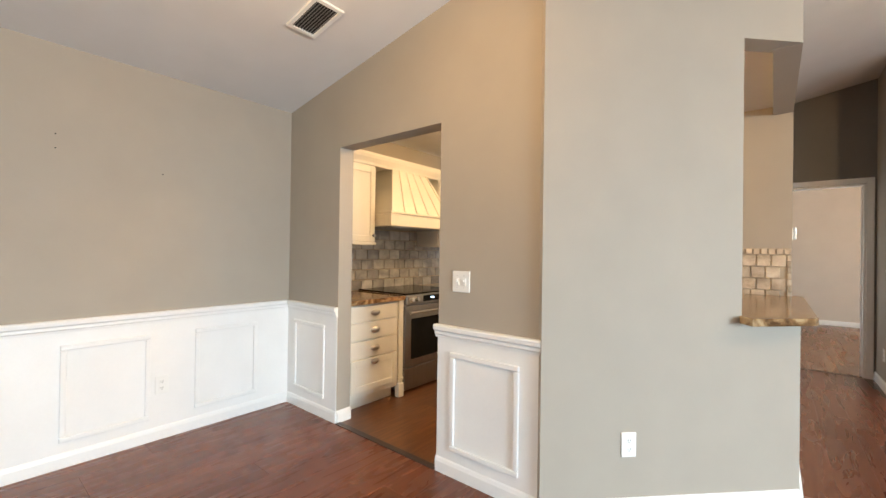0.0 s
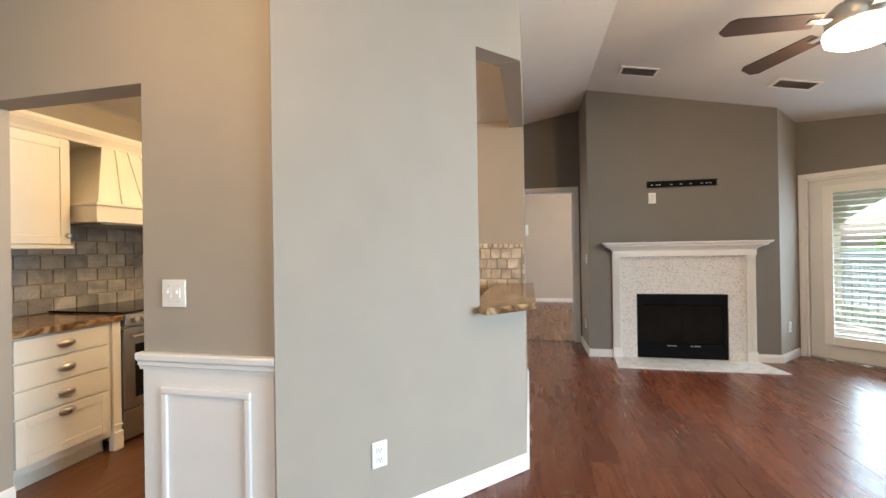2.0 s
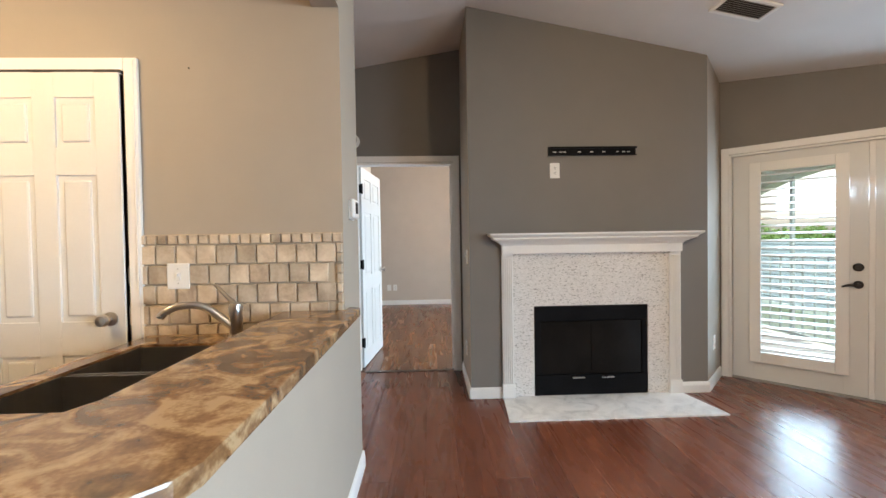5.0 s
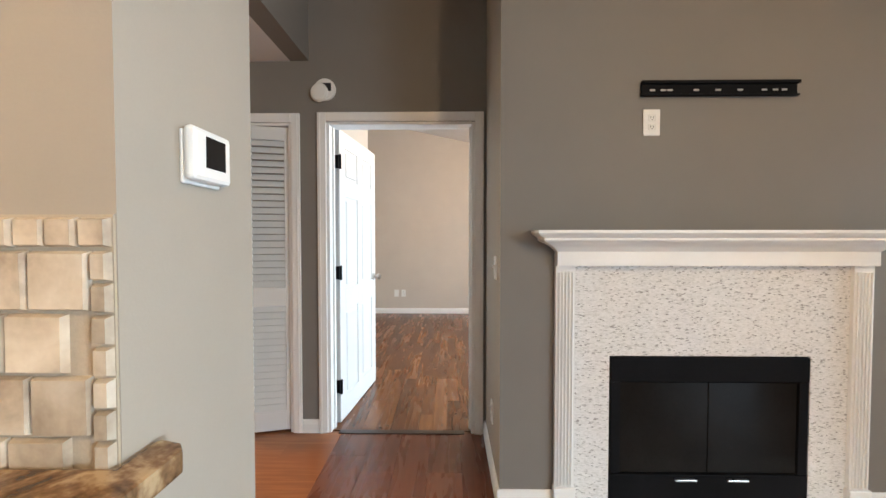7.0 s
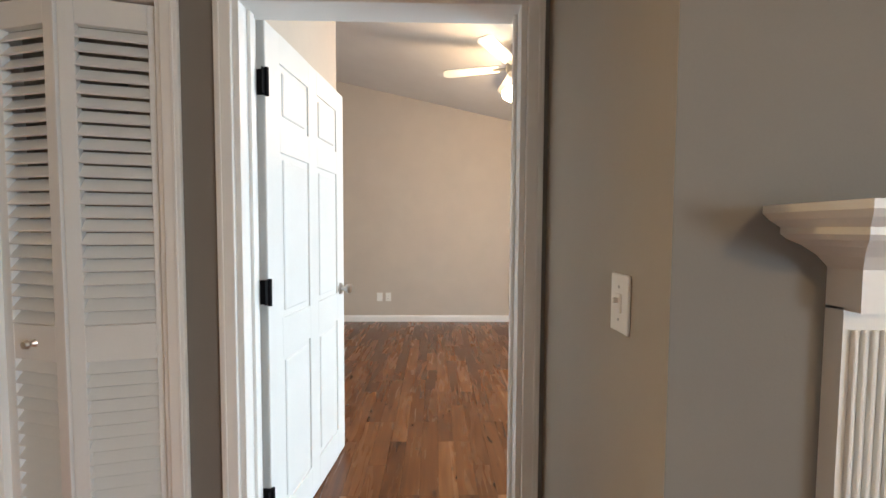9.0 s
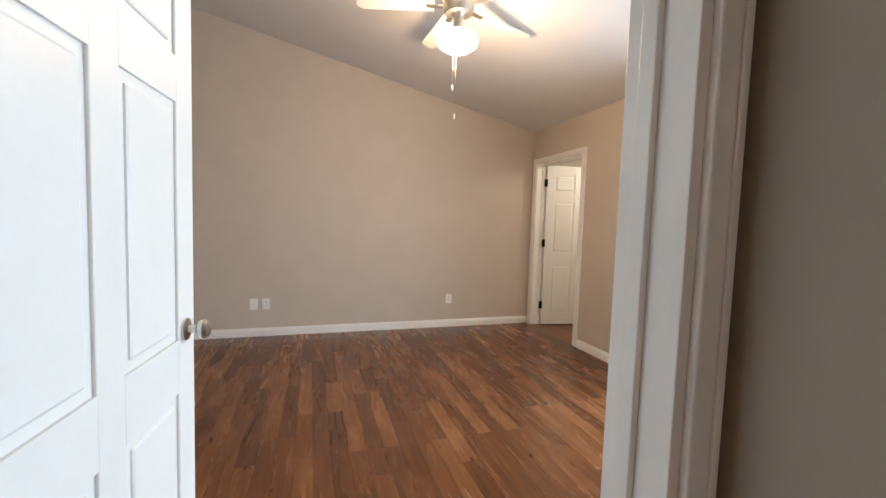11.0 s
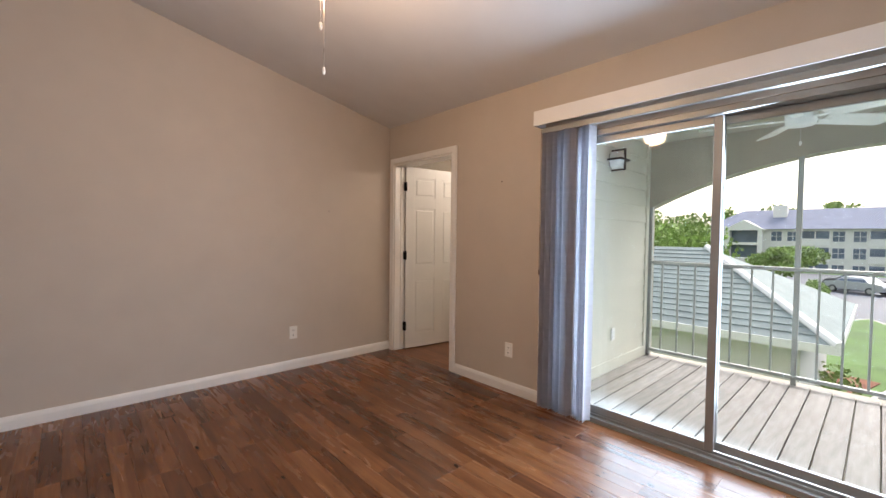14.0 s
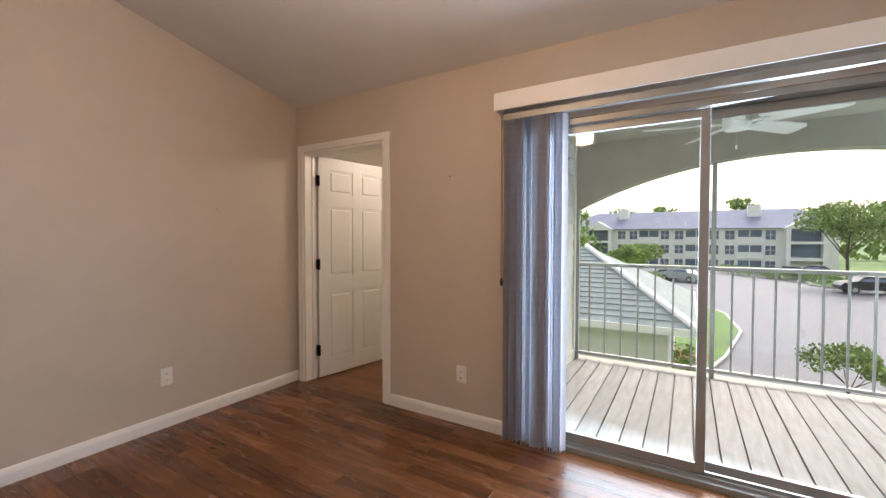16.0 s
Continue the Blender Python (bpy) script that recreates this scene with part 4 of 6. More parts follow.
# ---- french doors with shutters ----
def french_leaf(m, w, lever, label):
    d = thing("french_door", m, label, "door", "french doors")
    h, t = 1.985, 0.045
    g0, g1, b0, b1 = 0.15, w - 0.15, 0.20, 1.88
    for lo, hi in (((0, 0, 0.012), (g0, t, h)), ((g1, 0, 0.012), (w, t, h)), ((g0, 0.0005, 0.012), (g1, t - 0.0005, b0)), ((g0, 0.0005, b1), (g1, t - 0.0005, h))):
        boxpart("stile", lo, hi, DOORWHITE, d, 0.002)
    p = boxpart("pane", (g0, 0.03, b0), (g1, 0.034, b1), GLASS, d, 0)
    p.visible_shadow = False
    sh = 0.05
    for lo, hi in (((g0 - 0.03, -0.035, b0 - 0.03), (g0 + sh, -0.0005, b1 + 0.03)), ((g1 - sh, -0.035, b0 - 0.03), (g1 + 0.03, -0.0005, b1 + 0.03)),
                   ((g0 + sh, -0.034, b0 - 0.03), (g1 - sh, -0.0005, b0 + 0.06)), ((g0 + sh, -0.034, b1 - 0.05), (g1 - sh, -0.0005, b1 + 0.03))):
        boxpart("shutter_frame", lo, hi, WHITE, d, 0.003)
    bm = bm_new()
    add_box(bm, (g0 + sh, -0.03, -0.0045), (g1 - sh, 0.03, 0.0045), 0.003)
    for v in bm.verts:
        v.co = Matrix.Rotation(radians(12), 4, 'X') @ v.co
    me = mesh_of("shutter_slat", bm, WHITE)
    z0, z1, n = b0 + 0.06, b1 - 0.05, 25
    for i in range(n):
        o = new("shutter_slat", me)
        o.parent = d
        o.matrix_basis = pose(0, -0.004, z0 + (i + 0.5) * (z1 - z0) / n)
    if lever:
        for z, r in ((1.02, 0.032), (0.885, 0.03)):
            bm = bm_new()
            add_lathe(bm, [(0, 0), (r, 0), (r, 0.01), (r * 0.7, 0.018), (0, 0.018)], (0, 0, 0), 20, Matrix.Translation((w - 0.07, 0, z)) @ Matrix.Rotation(radians(90), 4, 'X'))
            if z < 1:
                add_cyl(bm, (w - 0.07, -0.01, z), (w - 0.07, -0.055, z), 0.01, seg=12)
                add_cyl(bm, (w - 0.07, -0.05, z), (w - 0.13, -0.052, z - 0.004), 0.009, seg=12)
                add_cyl(bm, (w - 0.13, -0.052, z - 0.004), (w - 0.165, -0.048, z - 0.018), 0.009, 0.006, seg=12)
            part("lever_handle" if z < 1 else "deadbolt", bm, BRONZE, d, "dark bronze hardware", True)
    return d


FD = place((3.14, 6.075), (D, -D))
french_leaf(FD @ pose(0.095, 0.035, 0), 0.865, True, "white glazed french door with open plantation shutter")
french_leaf(FD @ pose(0.965, 0.035, 0), 0.865, False, "white glazed french door with open plantation shutter")
bm = bm_new()
add_box(bm, (0.945, 0.02, 0.012), (0.98, 0.036, 1.98), 0.004)
solid("astragal", bm, WHITE, "white strip between the french doors", "trim", "structure", m=FD)
bm = bm_new()
add_box(bm, (0.08, 0.0, 0), (1.84, 0.13, 0.012))
solid("door_sill", bm, ALU, "metal door sill", "sill", "structure", m=FD)


# ---- fans ----
def blade_mesh(r0, r1, w0, w1, mat, pitch, name="blade"):
    bm = bm_new()
    pts = [(r0, -w0 / 2), (r1 - 0.04, -w1 / 2), (r1, -w1 / 2 + 0.03), (r1 - 0.015, w1 / 2 - 0.02), (r1 - 0.05, w1 / 2), (r0, w0 / 2)]
    add_prism(bm, pts, -0.004, 0.004)
    for v in bm.verts:
        v.co = Matrix.Rotation(radians(pitch), 4, 'X') @ v.co
    return mesh_of(name, bm, mat)


def fan(name, m, label, blades, r, start, blade_mat, body_mat, rod, globe, globe_mat, w=0.13, body_r=0.11, chains=(), pitch=11, neck=0.0):
    """A ceiling fan; its blades turn round the origin."""
    f = thing(name, m, label, "ceiling fan")
    bm = bm_new()
    add_cyl(bm, (0, 0, 0.07), (0, 0, rod), 0.013, seg=12)
    part("downrod", bm, body_mat, f, "", True)
    bm = bm_new()
    add_lathe(bm, [(0.0, rod - 0.07), (0.03, rod - 0.07), (0.065, rod - 0.02), (0.07, rod + 0.015), (0, rod + 0.015)], (0, 0, 0), 24)
    part("canopy", bm, body_mat, f, "", True)
    bm = bm_new()
    add_lathe(bm, [(0.0, 0.10), (0.04, 0.10), (body_r * 0.8, 0.075), (body_r, 0.04), (body_r, -0.02), (body_r * 0.85, -0.05), (0, -0.05)], (0, 0, 0), 28)
    part("motor_housing", bm, body_mat, f, "", True)
    me = blade_mesh(body_r + 0.06, r, w * 0.8, w, blade_mat, pitch)
    bm = bm_new()
    add_box(bm, (body_r - 0.03, -0.022, -0.009), (body_r + 0.11, 0.022, -0.004), 0.002)
    arm = mesh_of("blade_arm", bm, body_mat)
    for i in range(blades):
        a = pose(0, 0, 0, 0, 0, start + 360 * i / blades)
        for nm, d in (("blade", me), ("blade_arm", arm)):
            o = new(nm, d)
            o.parent = f
            o.matrix_basis = a
    if neck:
        bm = bm_new()
        add_lathe(bm, [(0, -0.05), (0.05, -0.05), (0.035, -0.07), (0.035, -0.035 - neck), (0.062, -0.045 - neck), (0.062, -0.06 - neck), (0, -0.06 - neck)], (0, 0, 0), 24)
        part("light_fitter", bm, body_mat, f, "", True)
    if globe:
        bm = bm_new()
        add_lathe(bm, globe, (0, 0, 0), 32)
        part("glass_shade", bm, globe_mat, f, "lit frosted glass shade", True).visible_shadow = False
    for x, y, z0, z1 in chains:
        bm = bm_new()
        add_cyl(bm, (x, y, z0), (x, y, z1), 0.0015, seg=6)
        c = part("pull_chain", bm, NICKEL, f)
        bm = bm_new()
        add_lathe(bm, [(0, 0.0), (0.005, 0.004), (0.008, 0.02), (0.006, 0.035), (0, 0.038)], (x, y, z1 - 0.03), 12)
        part("pull", bm, PLASTIC, c, "white pull", True)
    return f


fan("ceiling_fan", pose(1.85, 3.22, 2.46), "five-blade ceiling fan with dark walnut blades and a lit drum shade", 5, 0.68, 112, FANDARK, NICKEL, 0.47,
    [(0.155, -0.05), (0.16, -0.07), (0.15, -0.105), (0.11, -0.13), (0.05, -0.142), (0, -0.144)], LAMPGLASS, 0.135, 0.15)
fan("ceiling_fan", pose(1.125, 8.57, 2.67), "ceiling fan with pale blades and a lit frosted bowl", 5, 0.66, 20, FANWHITE, NICKEL, 0.17,
    [(0.06, -0.16), (0.12, -0.185), (0.135, -0.21), (0.125, -0.245), (0.08, -0.275), (0.03, -0.288), (0, -0.29)], LAMPGLASS2, 0.12, 0.10,
    [(0.0, 0.02, -0.28, -0.68), (-0.03, -0.01, -0.28, -0.51)], neck=0.11)


# ---- glass slider with its blinds ----
def slider_panel(y0, y1, x, label):
    """A framed sheet of glass between y0 and y1."""
    s = thing("sliding_door", pose(0, 0, 0), label, "sliding door", "glass sliders")
    fw = 0.045
    for lo, hi in (((x, y0, 0.05), (x + 0.03, y0 + fw, 1.96)), ((x, y1 - fw, 0.05), (x + 0.03, y1, 1.96)), ((x + 0.0005, y0 + fw, 0.05), (x + 0.0295, y1 - fw, 0.05 + 0.05)), ((x + 0.0005, y0 + fw, 1.96 - 0.045), (x + 0.0295, y1 - fw, 1.96))):
        boxpart("frame", lo, hi, ALU, s, 0.003)
    p = boxpart("pane", (x + 0.012, y0 + fw, 0.1), (x + 0.018, y1 - fw, 1.915), GLASS, s, 0)
    p.visible_shadow = False
    return s


slider_panel(7.53, 8.48, 2.975, "sliding glass door panel in grey aluminium frame")
slider_panel(6.65, 7.575, 3.02, "fixed glass door panel in grey aluminium frame")
sf = thing("slider_frame", pose(0, 0, 0), "grey aluminium slider track and frame", "door frame", kind="structure")
boxpart("sill_track", (2.935, 6.641, 0.0), (3.075, 8.489, 0.03), ALU, sf, 0.002)
boxpart("track_rib", (2.962, 6.645, 0.03), (2.97, 8.485, 0.048), ALU, sf, 0.001)
boxpart("track_rib", (3.008, 6.645, 0.03), (3.016, 8.485, 0.048), ALU, sf, 0.001)
boxpart("head_track", (2.935, 6.641, 1.962), (3.075, 8.489, 1.998), ALU, sf, 0.002)
boxpart("side_jamb", (2.94, 8.482, 0.03), (3.07, 8.4895, 1.962), ALU, sf, 0.001)
boxpart("side_jamb", (2.94, 6.6405, 0.03), (3.07, 6.648, 1.962), ALU, sf, 0.001)
va = thing("blind_valance", pose(0, 0, 0), "white valance box above the vertical blinds", "valance")
boxpart("front_board", (2.79, 6.55, 2.072), (2.803, 8.66, 2.178), WHITE, va, 0.003)
boxpart("end_board", (2.803, 8.645, 2.0725), (2.93, 8.6595, 2.1775), WHITE, va, 0.002)
boxpart("top_board", (2.803, 6.55, 2.165), (2.93, 8.645, 2.177), WHITE, va, 0.002)
boxpart("head_rail", (2.845, 6.56, 2.02), (2.885, 8.62, 2.06), ALU, va, 0.002)
vb = thing("vertical_blinds", pose(2.865, 0, 0), "lavender-grey vertical blinds stacked open beside the slider", "blinds")
bm = bm_new()
n = 8
prev = None
for i in range(n + 1):
    u = -0.045 + 0.09 * i / n
    y = 0.012 * math.cos(u / 0.045 * math.pi / 2)
    cur = [bm.verts.new((u, y, z)) for z in (0.02, 2.02)]
    if prev:
        bm.faces.new((prev[0], cur[0], cur[1], prev[1]))
    prev = cur
r = bmesh.ops.solidify(bm, geom=bm.faces[:], thickness=0.001)
vane = mesh_of("vane", bm, BLIND, True)
random.seed(4)
for i in range(22):
    o = new("vane", vane)
    o.parent = vb
    o.matrix_basis = pose(0, 8.585 - i * 0.0165, 0, 0, 0, -10 + random.uniform(-30, 24))
co = thing("cord_loop", pose(2.86, 8.635, 0), "thin hanging loop of dark blind cord", "blind cord")
for dx in (0, 0.02):
    bm = bm_new()
    add_cyl(bm, (dx, 0, 1.02), (dx, 0, 2.06), 0.0018, seg=6)
    part("cord", bm, BRONZE, co)
bm = bm_new()
add_lathe(bm, [(0, 0), (0.01, 0.006), (0.012, 0.03), (0.005, 0.05), (0, 0.05)], (0.01, 0, 0.985), 12)
part("weight", bm, BRONZE, co)


# ---- kitchen ----
CX = -2.55
bc = thing("drawer_cabinet", pose(0, 0, 0), "cream base cabinet with four drawers and cup pulls", "cabinet")
boxpart("body", (-3.17, 2.265, 0.10), (CX, 2.80, 0.835), CREAM, bc, 0.002)
boxpart("toe_kick", (-3.17, 2.27, 0.0), (CX - 0.07, 2.80, 0.10), CREAM, bc, 0.001)
for z0, z1 in ((0.705, 0.825), (0.56, 0.693), (0.415, 0.548), (0.15, 0.403)):
    bm = bm_new()
    add_box(bm, (CX + 0.0005, 2.285, z0), (CX + 0.018, 2.775, z1), 0.002)
    d = part("drawer_front", bm, CREAM, bc)
    if z1 - z0 > 0.2:
        for lo, hi in (((CX + 0.018, 2.285, z0), (CX + 0.025, 2.335, z1)), ((CX + 0.018, 2.725, z0), (CX + 0.025, 2.775, z1)), ((CX + 0.018, 2.335, z0), (CX + 0.0245, 2.725, z0 + 0.05)), ((CX + 0.018, 2.335, z1 - 0.05), (CX + 0.0245, 2.725, z1))):
            boxpart("drawer_frame", lo, hi, CREAM, d, 0.002)
    bm = bm_new()
    zc = (z0 + z1) / 2 if z1 - z0 < 0.2 else z1 - 0.03
    vs = add_lathe(bm, [(0.0, 0.022), (0.02, 0.02), (0.036, 0.012), (0.042, 0.0), (0.046, -0.002)], (0, 0, 0), 24)
    for v in vs:
        v.co = Matrix.Translation((CX + 0.022, 2.53, zc)) @ Matrix.Rotation(radians(72), 4, 'Y') @ Vector((v.co.x * 0.55, v.co.y * 1.1, v.co.z))
    part("cup_pull", bm, NICKEL, d, "brushed nickel cup pull", True)
bm = bm_new()
add_box(bm, (CX - 0.02, 2.802, 0.0), (CX + 0.018, 2.855, 0.835), 0.004)
add_box(bm, (CX - 0.02, 2.797, 0.0), (CX + 0.03, 2.86, 0.12), 0.006)
add_box(bm, (CX - 0.02, 2.799, 0.15), (CX + 0.026, 2.858, 0.17), 0.004)
part("corner_post", bm, CREAM, bc, "turned-foot cream corner post")
bm = bm_new()
add_box(bm, (-3.17, 2.262, 0.836), (CX + 0.035, 2.862, 0.875), 0.006)
solid("range_worktop", bm, GRANITE, "brown granite worktop beside the range", "worktop")
rg = thing("range_cooker", pose(0, 0, 0), "stainless steel slide-in range with a black glass top", "range")
boxpart("body", (-3.15, 2.87, 0.02), (CX - 0.01, 3.62, 0.85), STEEL, rg, 0.004)
boxpart("glass_cooktop", (-3.17, 2.865, 0.877), (CX + 0.03, 3.63, 0.889), FIREGLASS, rg, 0.004, "black glass cooktop")
bm = bm_new()
add_box(bm, (CX - 0.05, 2.868, 0.79), (CX + 0.045, 3.622, 0.876), 0.008)
pan = part("control_panel", bm, STEEL, rg)
for y in (2.92, 2.99, 3.50, 3.57):
    bm = bm_new()
    add_cyl(bm, (CX + 0.044, y, 0.832), (CX + 0.075, y, 0.838), 0.021, 0.018, 18)
    part("knob", bm, NICKEL, pan, "round metal knob", True)
boxpart("display", (CX + 0.0445, 3.08, 0.808), (CX + 0.047, 3.34, 0.862), BLACK, pan, 0)
boxpart("display_digits", (CX + 0.047, 3.18, 0.832), (CX + 0.0475, 3.23, 0.845), glow("blue_digits", (0.4, 0.7, 1), 2.0), pan, 0)
dr = boxpart("oven_door", (CX - 0.01, 2.872, 0.235), (CX + 0.02, 3.618, 0.775), STEEL, rg, 0.006)
boxpart("oven_window", (CX + 0.0202, 2.95, 0.30), (CX + 0.022, 3.54, 0.66), FIREGLASS, dr, 0.001, "black oven glass")
bm = bm_new()
add_cyl(bm, (CX + 0.06, 2.90, 0.72), (CX + 0.06, 3.59, 0.72), 0.013, seg=14)
for y in (2.93, 3.56):
    add_cyl(bm, (CX + 0.018, y, 0.72), (CX + 0.06, y, 0.72), 0.009, seg=10)
part("oven_handle", bm, NICKEL, dr, "", True)
boxpart("storage_drawer", (CX - 0.01, 2.872, 0.06), (CX + 0.018, 3.618, 0.225), STEEL, rg, 0.005)


def shaker_front(parent, y0, y1, z0, z1, x, knob=None):
    d = boxpart("cabinet_door", (x, y0, z0), (x + 0.014, y1, z1), CREAM, parent, 0.002)
    for lo, hi in (((x + 0.014, y0, z0), (x + 0.022, y0 + 0.055, z1)), ((x + 0.014, y1 - 0.055, z0), (x + 0.022, y1, z1)),
                   ((x + 0.014, y0 + 0.055, z0), (x + 0.0215, y1 - 0.055, z0 + 0.055)), ((x + 0.014, y0 + 0.055, z1 - 0.055), (x + 0.0215, y1 - 0.055, z1))):
        boxpart("door_frame", lo, hi, CREAM, d, 0.002)
    if knob:
        bm = bm_new()
        add_lathe(bm, [(0, 0), (0.008, 0), (0.007, 0.014), (0.017, 0.022), (0.013, 0.032), (0, 0.034)], (0, 0, 0), 16, Matrix.Translation((x + 0.022, *knob)) @ Matrix.Rotation(radians(90), 4, 'Y'))
        part("knob", bm, NICKEL, d, "round nickel knob", True)


for y0, y1, kn in ((2.265, 2.79, (2.755, 1.40)), (3.69, 4.35, (3.73, 1.40))):
    uc = thing("wall_cabinet", pose(0, 0, 0), "cream wall cabinet with a framed door and knob", "cabinet", "wall cabinets")
    boxpart("body", (-3.17, y0, 1.34), (-2.86, y1, 2.04), CREAM, uc, 0.002)
    boxpart("light_rail", (-3.17, y0, 1.315), (-2.835, y1 + 0.006, 1.34), CREAM, uc, 0.004)
    shaker_front(uc, y0 + 0.005, y1 - 0.01, 1.345, 2.02, -2.86, kn)
cr = bm_new()
add_profile(cr, [(0, 0), (0.012, 0), (0.02, 0.02), (0.05, 0.06), (0.06, 0.085), (0.06, 0.105), (0, 0.105)], (-2.86, 2.265, 2.035), (-2.86, 4.35, 2.035), (1, 0, 0))
add_box(cr, (-3.17, 2.265, 2.041), (-2.86, 4.35, 2.135))
solid("cabinet_crown", cr, CREAM, "cream crown moulding on top of the wall cabinets", "crown moulding")
hd = thing("range_hood", pose(0, 0, 0), "cream wooden range hood tapering upwards with battens", "range hood")
boxpart("band", (-3.17, 2.81, 1.49), (-2.66, 3.67, 1.60), CREAM, hd, 0.004)
boxpart("ledge", (-3.17, 2.80, 1.60), (-2.645, 3.68, 1.622), CREAM, hd, 0.005)
bm = bm_new()
b0 = [bm.verts.new(p) for p in ((-3.17, 2.82, 1.622), (-2.67, 2.82, 1.622), (-2.67, 3.66, 1.622), (-3.17, 3.66, 1.622))]
b1 = [bm.verts.new(p) for p in ((-3.17, 3.0, 2.06), (-2.86, 3.0, 2.06), (-2.86, 3.48, 2.06), (-3.17, 3.48, 2.06))]
for i in range(4):
    bm.faces.new((b0[i], b0[(i + 1) % 4], b1[(i + 1) % 4], b1[i]))
part("tapered_body", bm, CREAM, hd)
for i in range(6):
    f = i / 5
    a, b = Vector((-2.668, 2.83 + 0.82 * f, 1.622)), Vector((-2.858, 3.006 + 0.468 * f, 2.05))
    bm = bm_new()
    add_box(bm, (-0.012, -0.005, 0), (0.012, 0.012, (b - a).length), 0.002)
    q = (b - a).to_track_quat('Z', 'Y').to_matrix().to_4x4()
    for v in bm.verts:
        v.co = Vector((v.co.y, v.co.x, v.co.z))
    up = (b - a).normalized()
    side = Vector((0, 1, 0))
    outw = side.cross(up).normalized()
    mm = Matrix((outw.to_4d(), side.to_4d(), up.to_4d(), (0, 0, 0, 1))).transposed()
    for k in range(3):
        mm[3][k] = 0
    mm.translation = a
    for v in bm.verts:
        v.co = mm @ v.co
    part("batten", bm, CREAM, hd)
bm = bm_new()
add_box(bm, (-3.10, 2.88, 1.482), (-2.72, 3.60, 1.489))
part("filter_panel", bm, STEEL, hd)


def tile_mesh(w, h, mat, t=0.012):
    bm = bm_new()
    add_box(bm, (-w / 2 + 0.0015, -t, -h / 2 + 0.0015), (w / 2 - 0.0015, 0, h / 2 - 0.0015), 0.0)
    for v in bm.verts:
        if v.co.y < -t / 2:
            v.co.x *= 1 - 0.008 / w
            v.co.z *= 1 - 0.008 / h
    return mesh_of("tile", bm, mat)


# tumbled stone behind the bar
bs = thing("backsplash", pose(0, 4.355, 0), "tumbled travertine tile backsplash over the counter", "backsplash", kind="structure")
boxpart("grout_bed", (-0.93, -0.004, 0.86), (0.078, 0, 1.326), GROUT, bs, 0)
tm, ts, te = tile_mesh(0.0895, 0.0895, TRAVERTINE), tile_mesh(0.0455, 0.046, TRAVERTINE), tile_mesh(0.029, 0.0455, TRAVERTINE)
random.seed(7)
for r in range(5):
    z = 1.276 - 0.0905 * r - 0.0455
    x = 0.048 - 0.0455 - (0.035 if r % 2 else 0.0)
    while x > -0.88:
        o = new("tile", tm)
        o.parent = bs
        o.matrix_basis = pose(x, -0.003 - random.random() * 0.002, z, random.uniform(-0.4, 0.4), random.uniform(-0.7, 0.7), random.uniform(-0.4, 0.4))
        x -= 0.0905
for i in range(20):
    o = new("tile", ts)
    o.parent = bs
    o.matrix_basis = pose(0.054 - i * 0.0465, -0.003 - random.random() * 0.002, 1.3005, random.uniform(-0.4, 0.4), 0, random.uniform(-0.5, 0.5))
for i in range(9):
    o = new("tile", te)
    o.parent = bs
    o.matrix_basis = pose(0.0635, -0.0035 - random.random() * 0.002, 1.252 - i * 0.046, 0, 0, random.uniform(-0.4, 0.4))
gs = thing("backsplash", pose(-3.175, 0, 0) @ pose(0, 0, 0, 0, 0, 90), "grey stone tile backsplash behind the range", "backsplash", kind="structure")
boxpart("grout_bed", (2.262, -0.004, 0.87), (4.35, 0, 1.49), GROUT, gs, 0)
gm = tile_mesh(0.148, 0.098, GREYTILE, 0.01)
for r in range(6):
    for i in range(13):
        o = new("tile", gm)
        o.parent = gs
        o.matrix_basis = pose(2.37 + i * 0.15 - (0.075 if r % 2 else 0), -0.003, 0.925 + r * 0.1)

bar = bm_new()
add_prism(bar, [(-0.172, 2.85), (-0.105, 2.755), (-0.068, 2.79), (0.132, 3.0), (0.147, 3.045), (0.147, 4.39), (0.13, 4.412), (0.085, 4.425), (0.085, 4.338), (-0.2, 4.338), (-0.2, 3.3), (-0.32, 3.0)], 0.927, 0.965)
bmesh.ops.recalc_face_normals(bar, faces=bar.faces)
bmesh.ops.bevel(bar, geom=[e for e in bar.edges], offset=0.007, segments=2, profile=0.6, affect='EDGES')
solid("bar_counter", bar, GRANITE, "brown veined granite bar top on the half wall", "countertop")
kc = bm_new()
X0, X1, Y0, Y1 = -0.72, -0.34, 3.48, 4.16
for lo, hi in (((-0.80, 2.95, 0.83), (-0.045, Y0, 0.868)), ((-0.80, Y1, 0.83), (-0.045, 4.34, 0.868)), ((-0.80, Y0, 0.83), (X0, Y1, 0.868)), ((X1, Y0, 0.83), (-0.045, Y1, 0.868))):
    add_box(kc, lo, hi)
solid("sink_worktop", kc, GRANITE, "brown granite worktop round the kitchen sink", "worktop")
cb = thing("sink_cabinet", pose(0, 0, 0), "cream base cabinet under the sink", "cabinet")
boxpart("body", (-0.77, 2.96, 0.1), (-0.05, 4.34, 0.64), CREAM, cb, 0.002)
boxpart("toe_kick", (-0.70, 2.97, 0.0), (-0.05, 4.4, 0.1), CREAM, cb, 0.002)
sk = thing("kitchen_sink", pose(0, 0, 0), "dark steel double-bowl undermount sink", "sink")
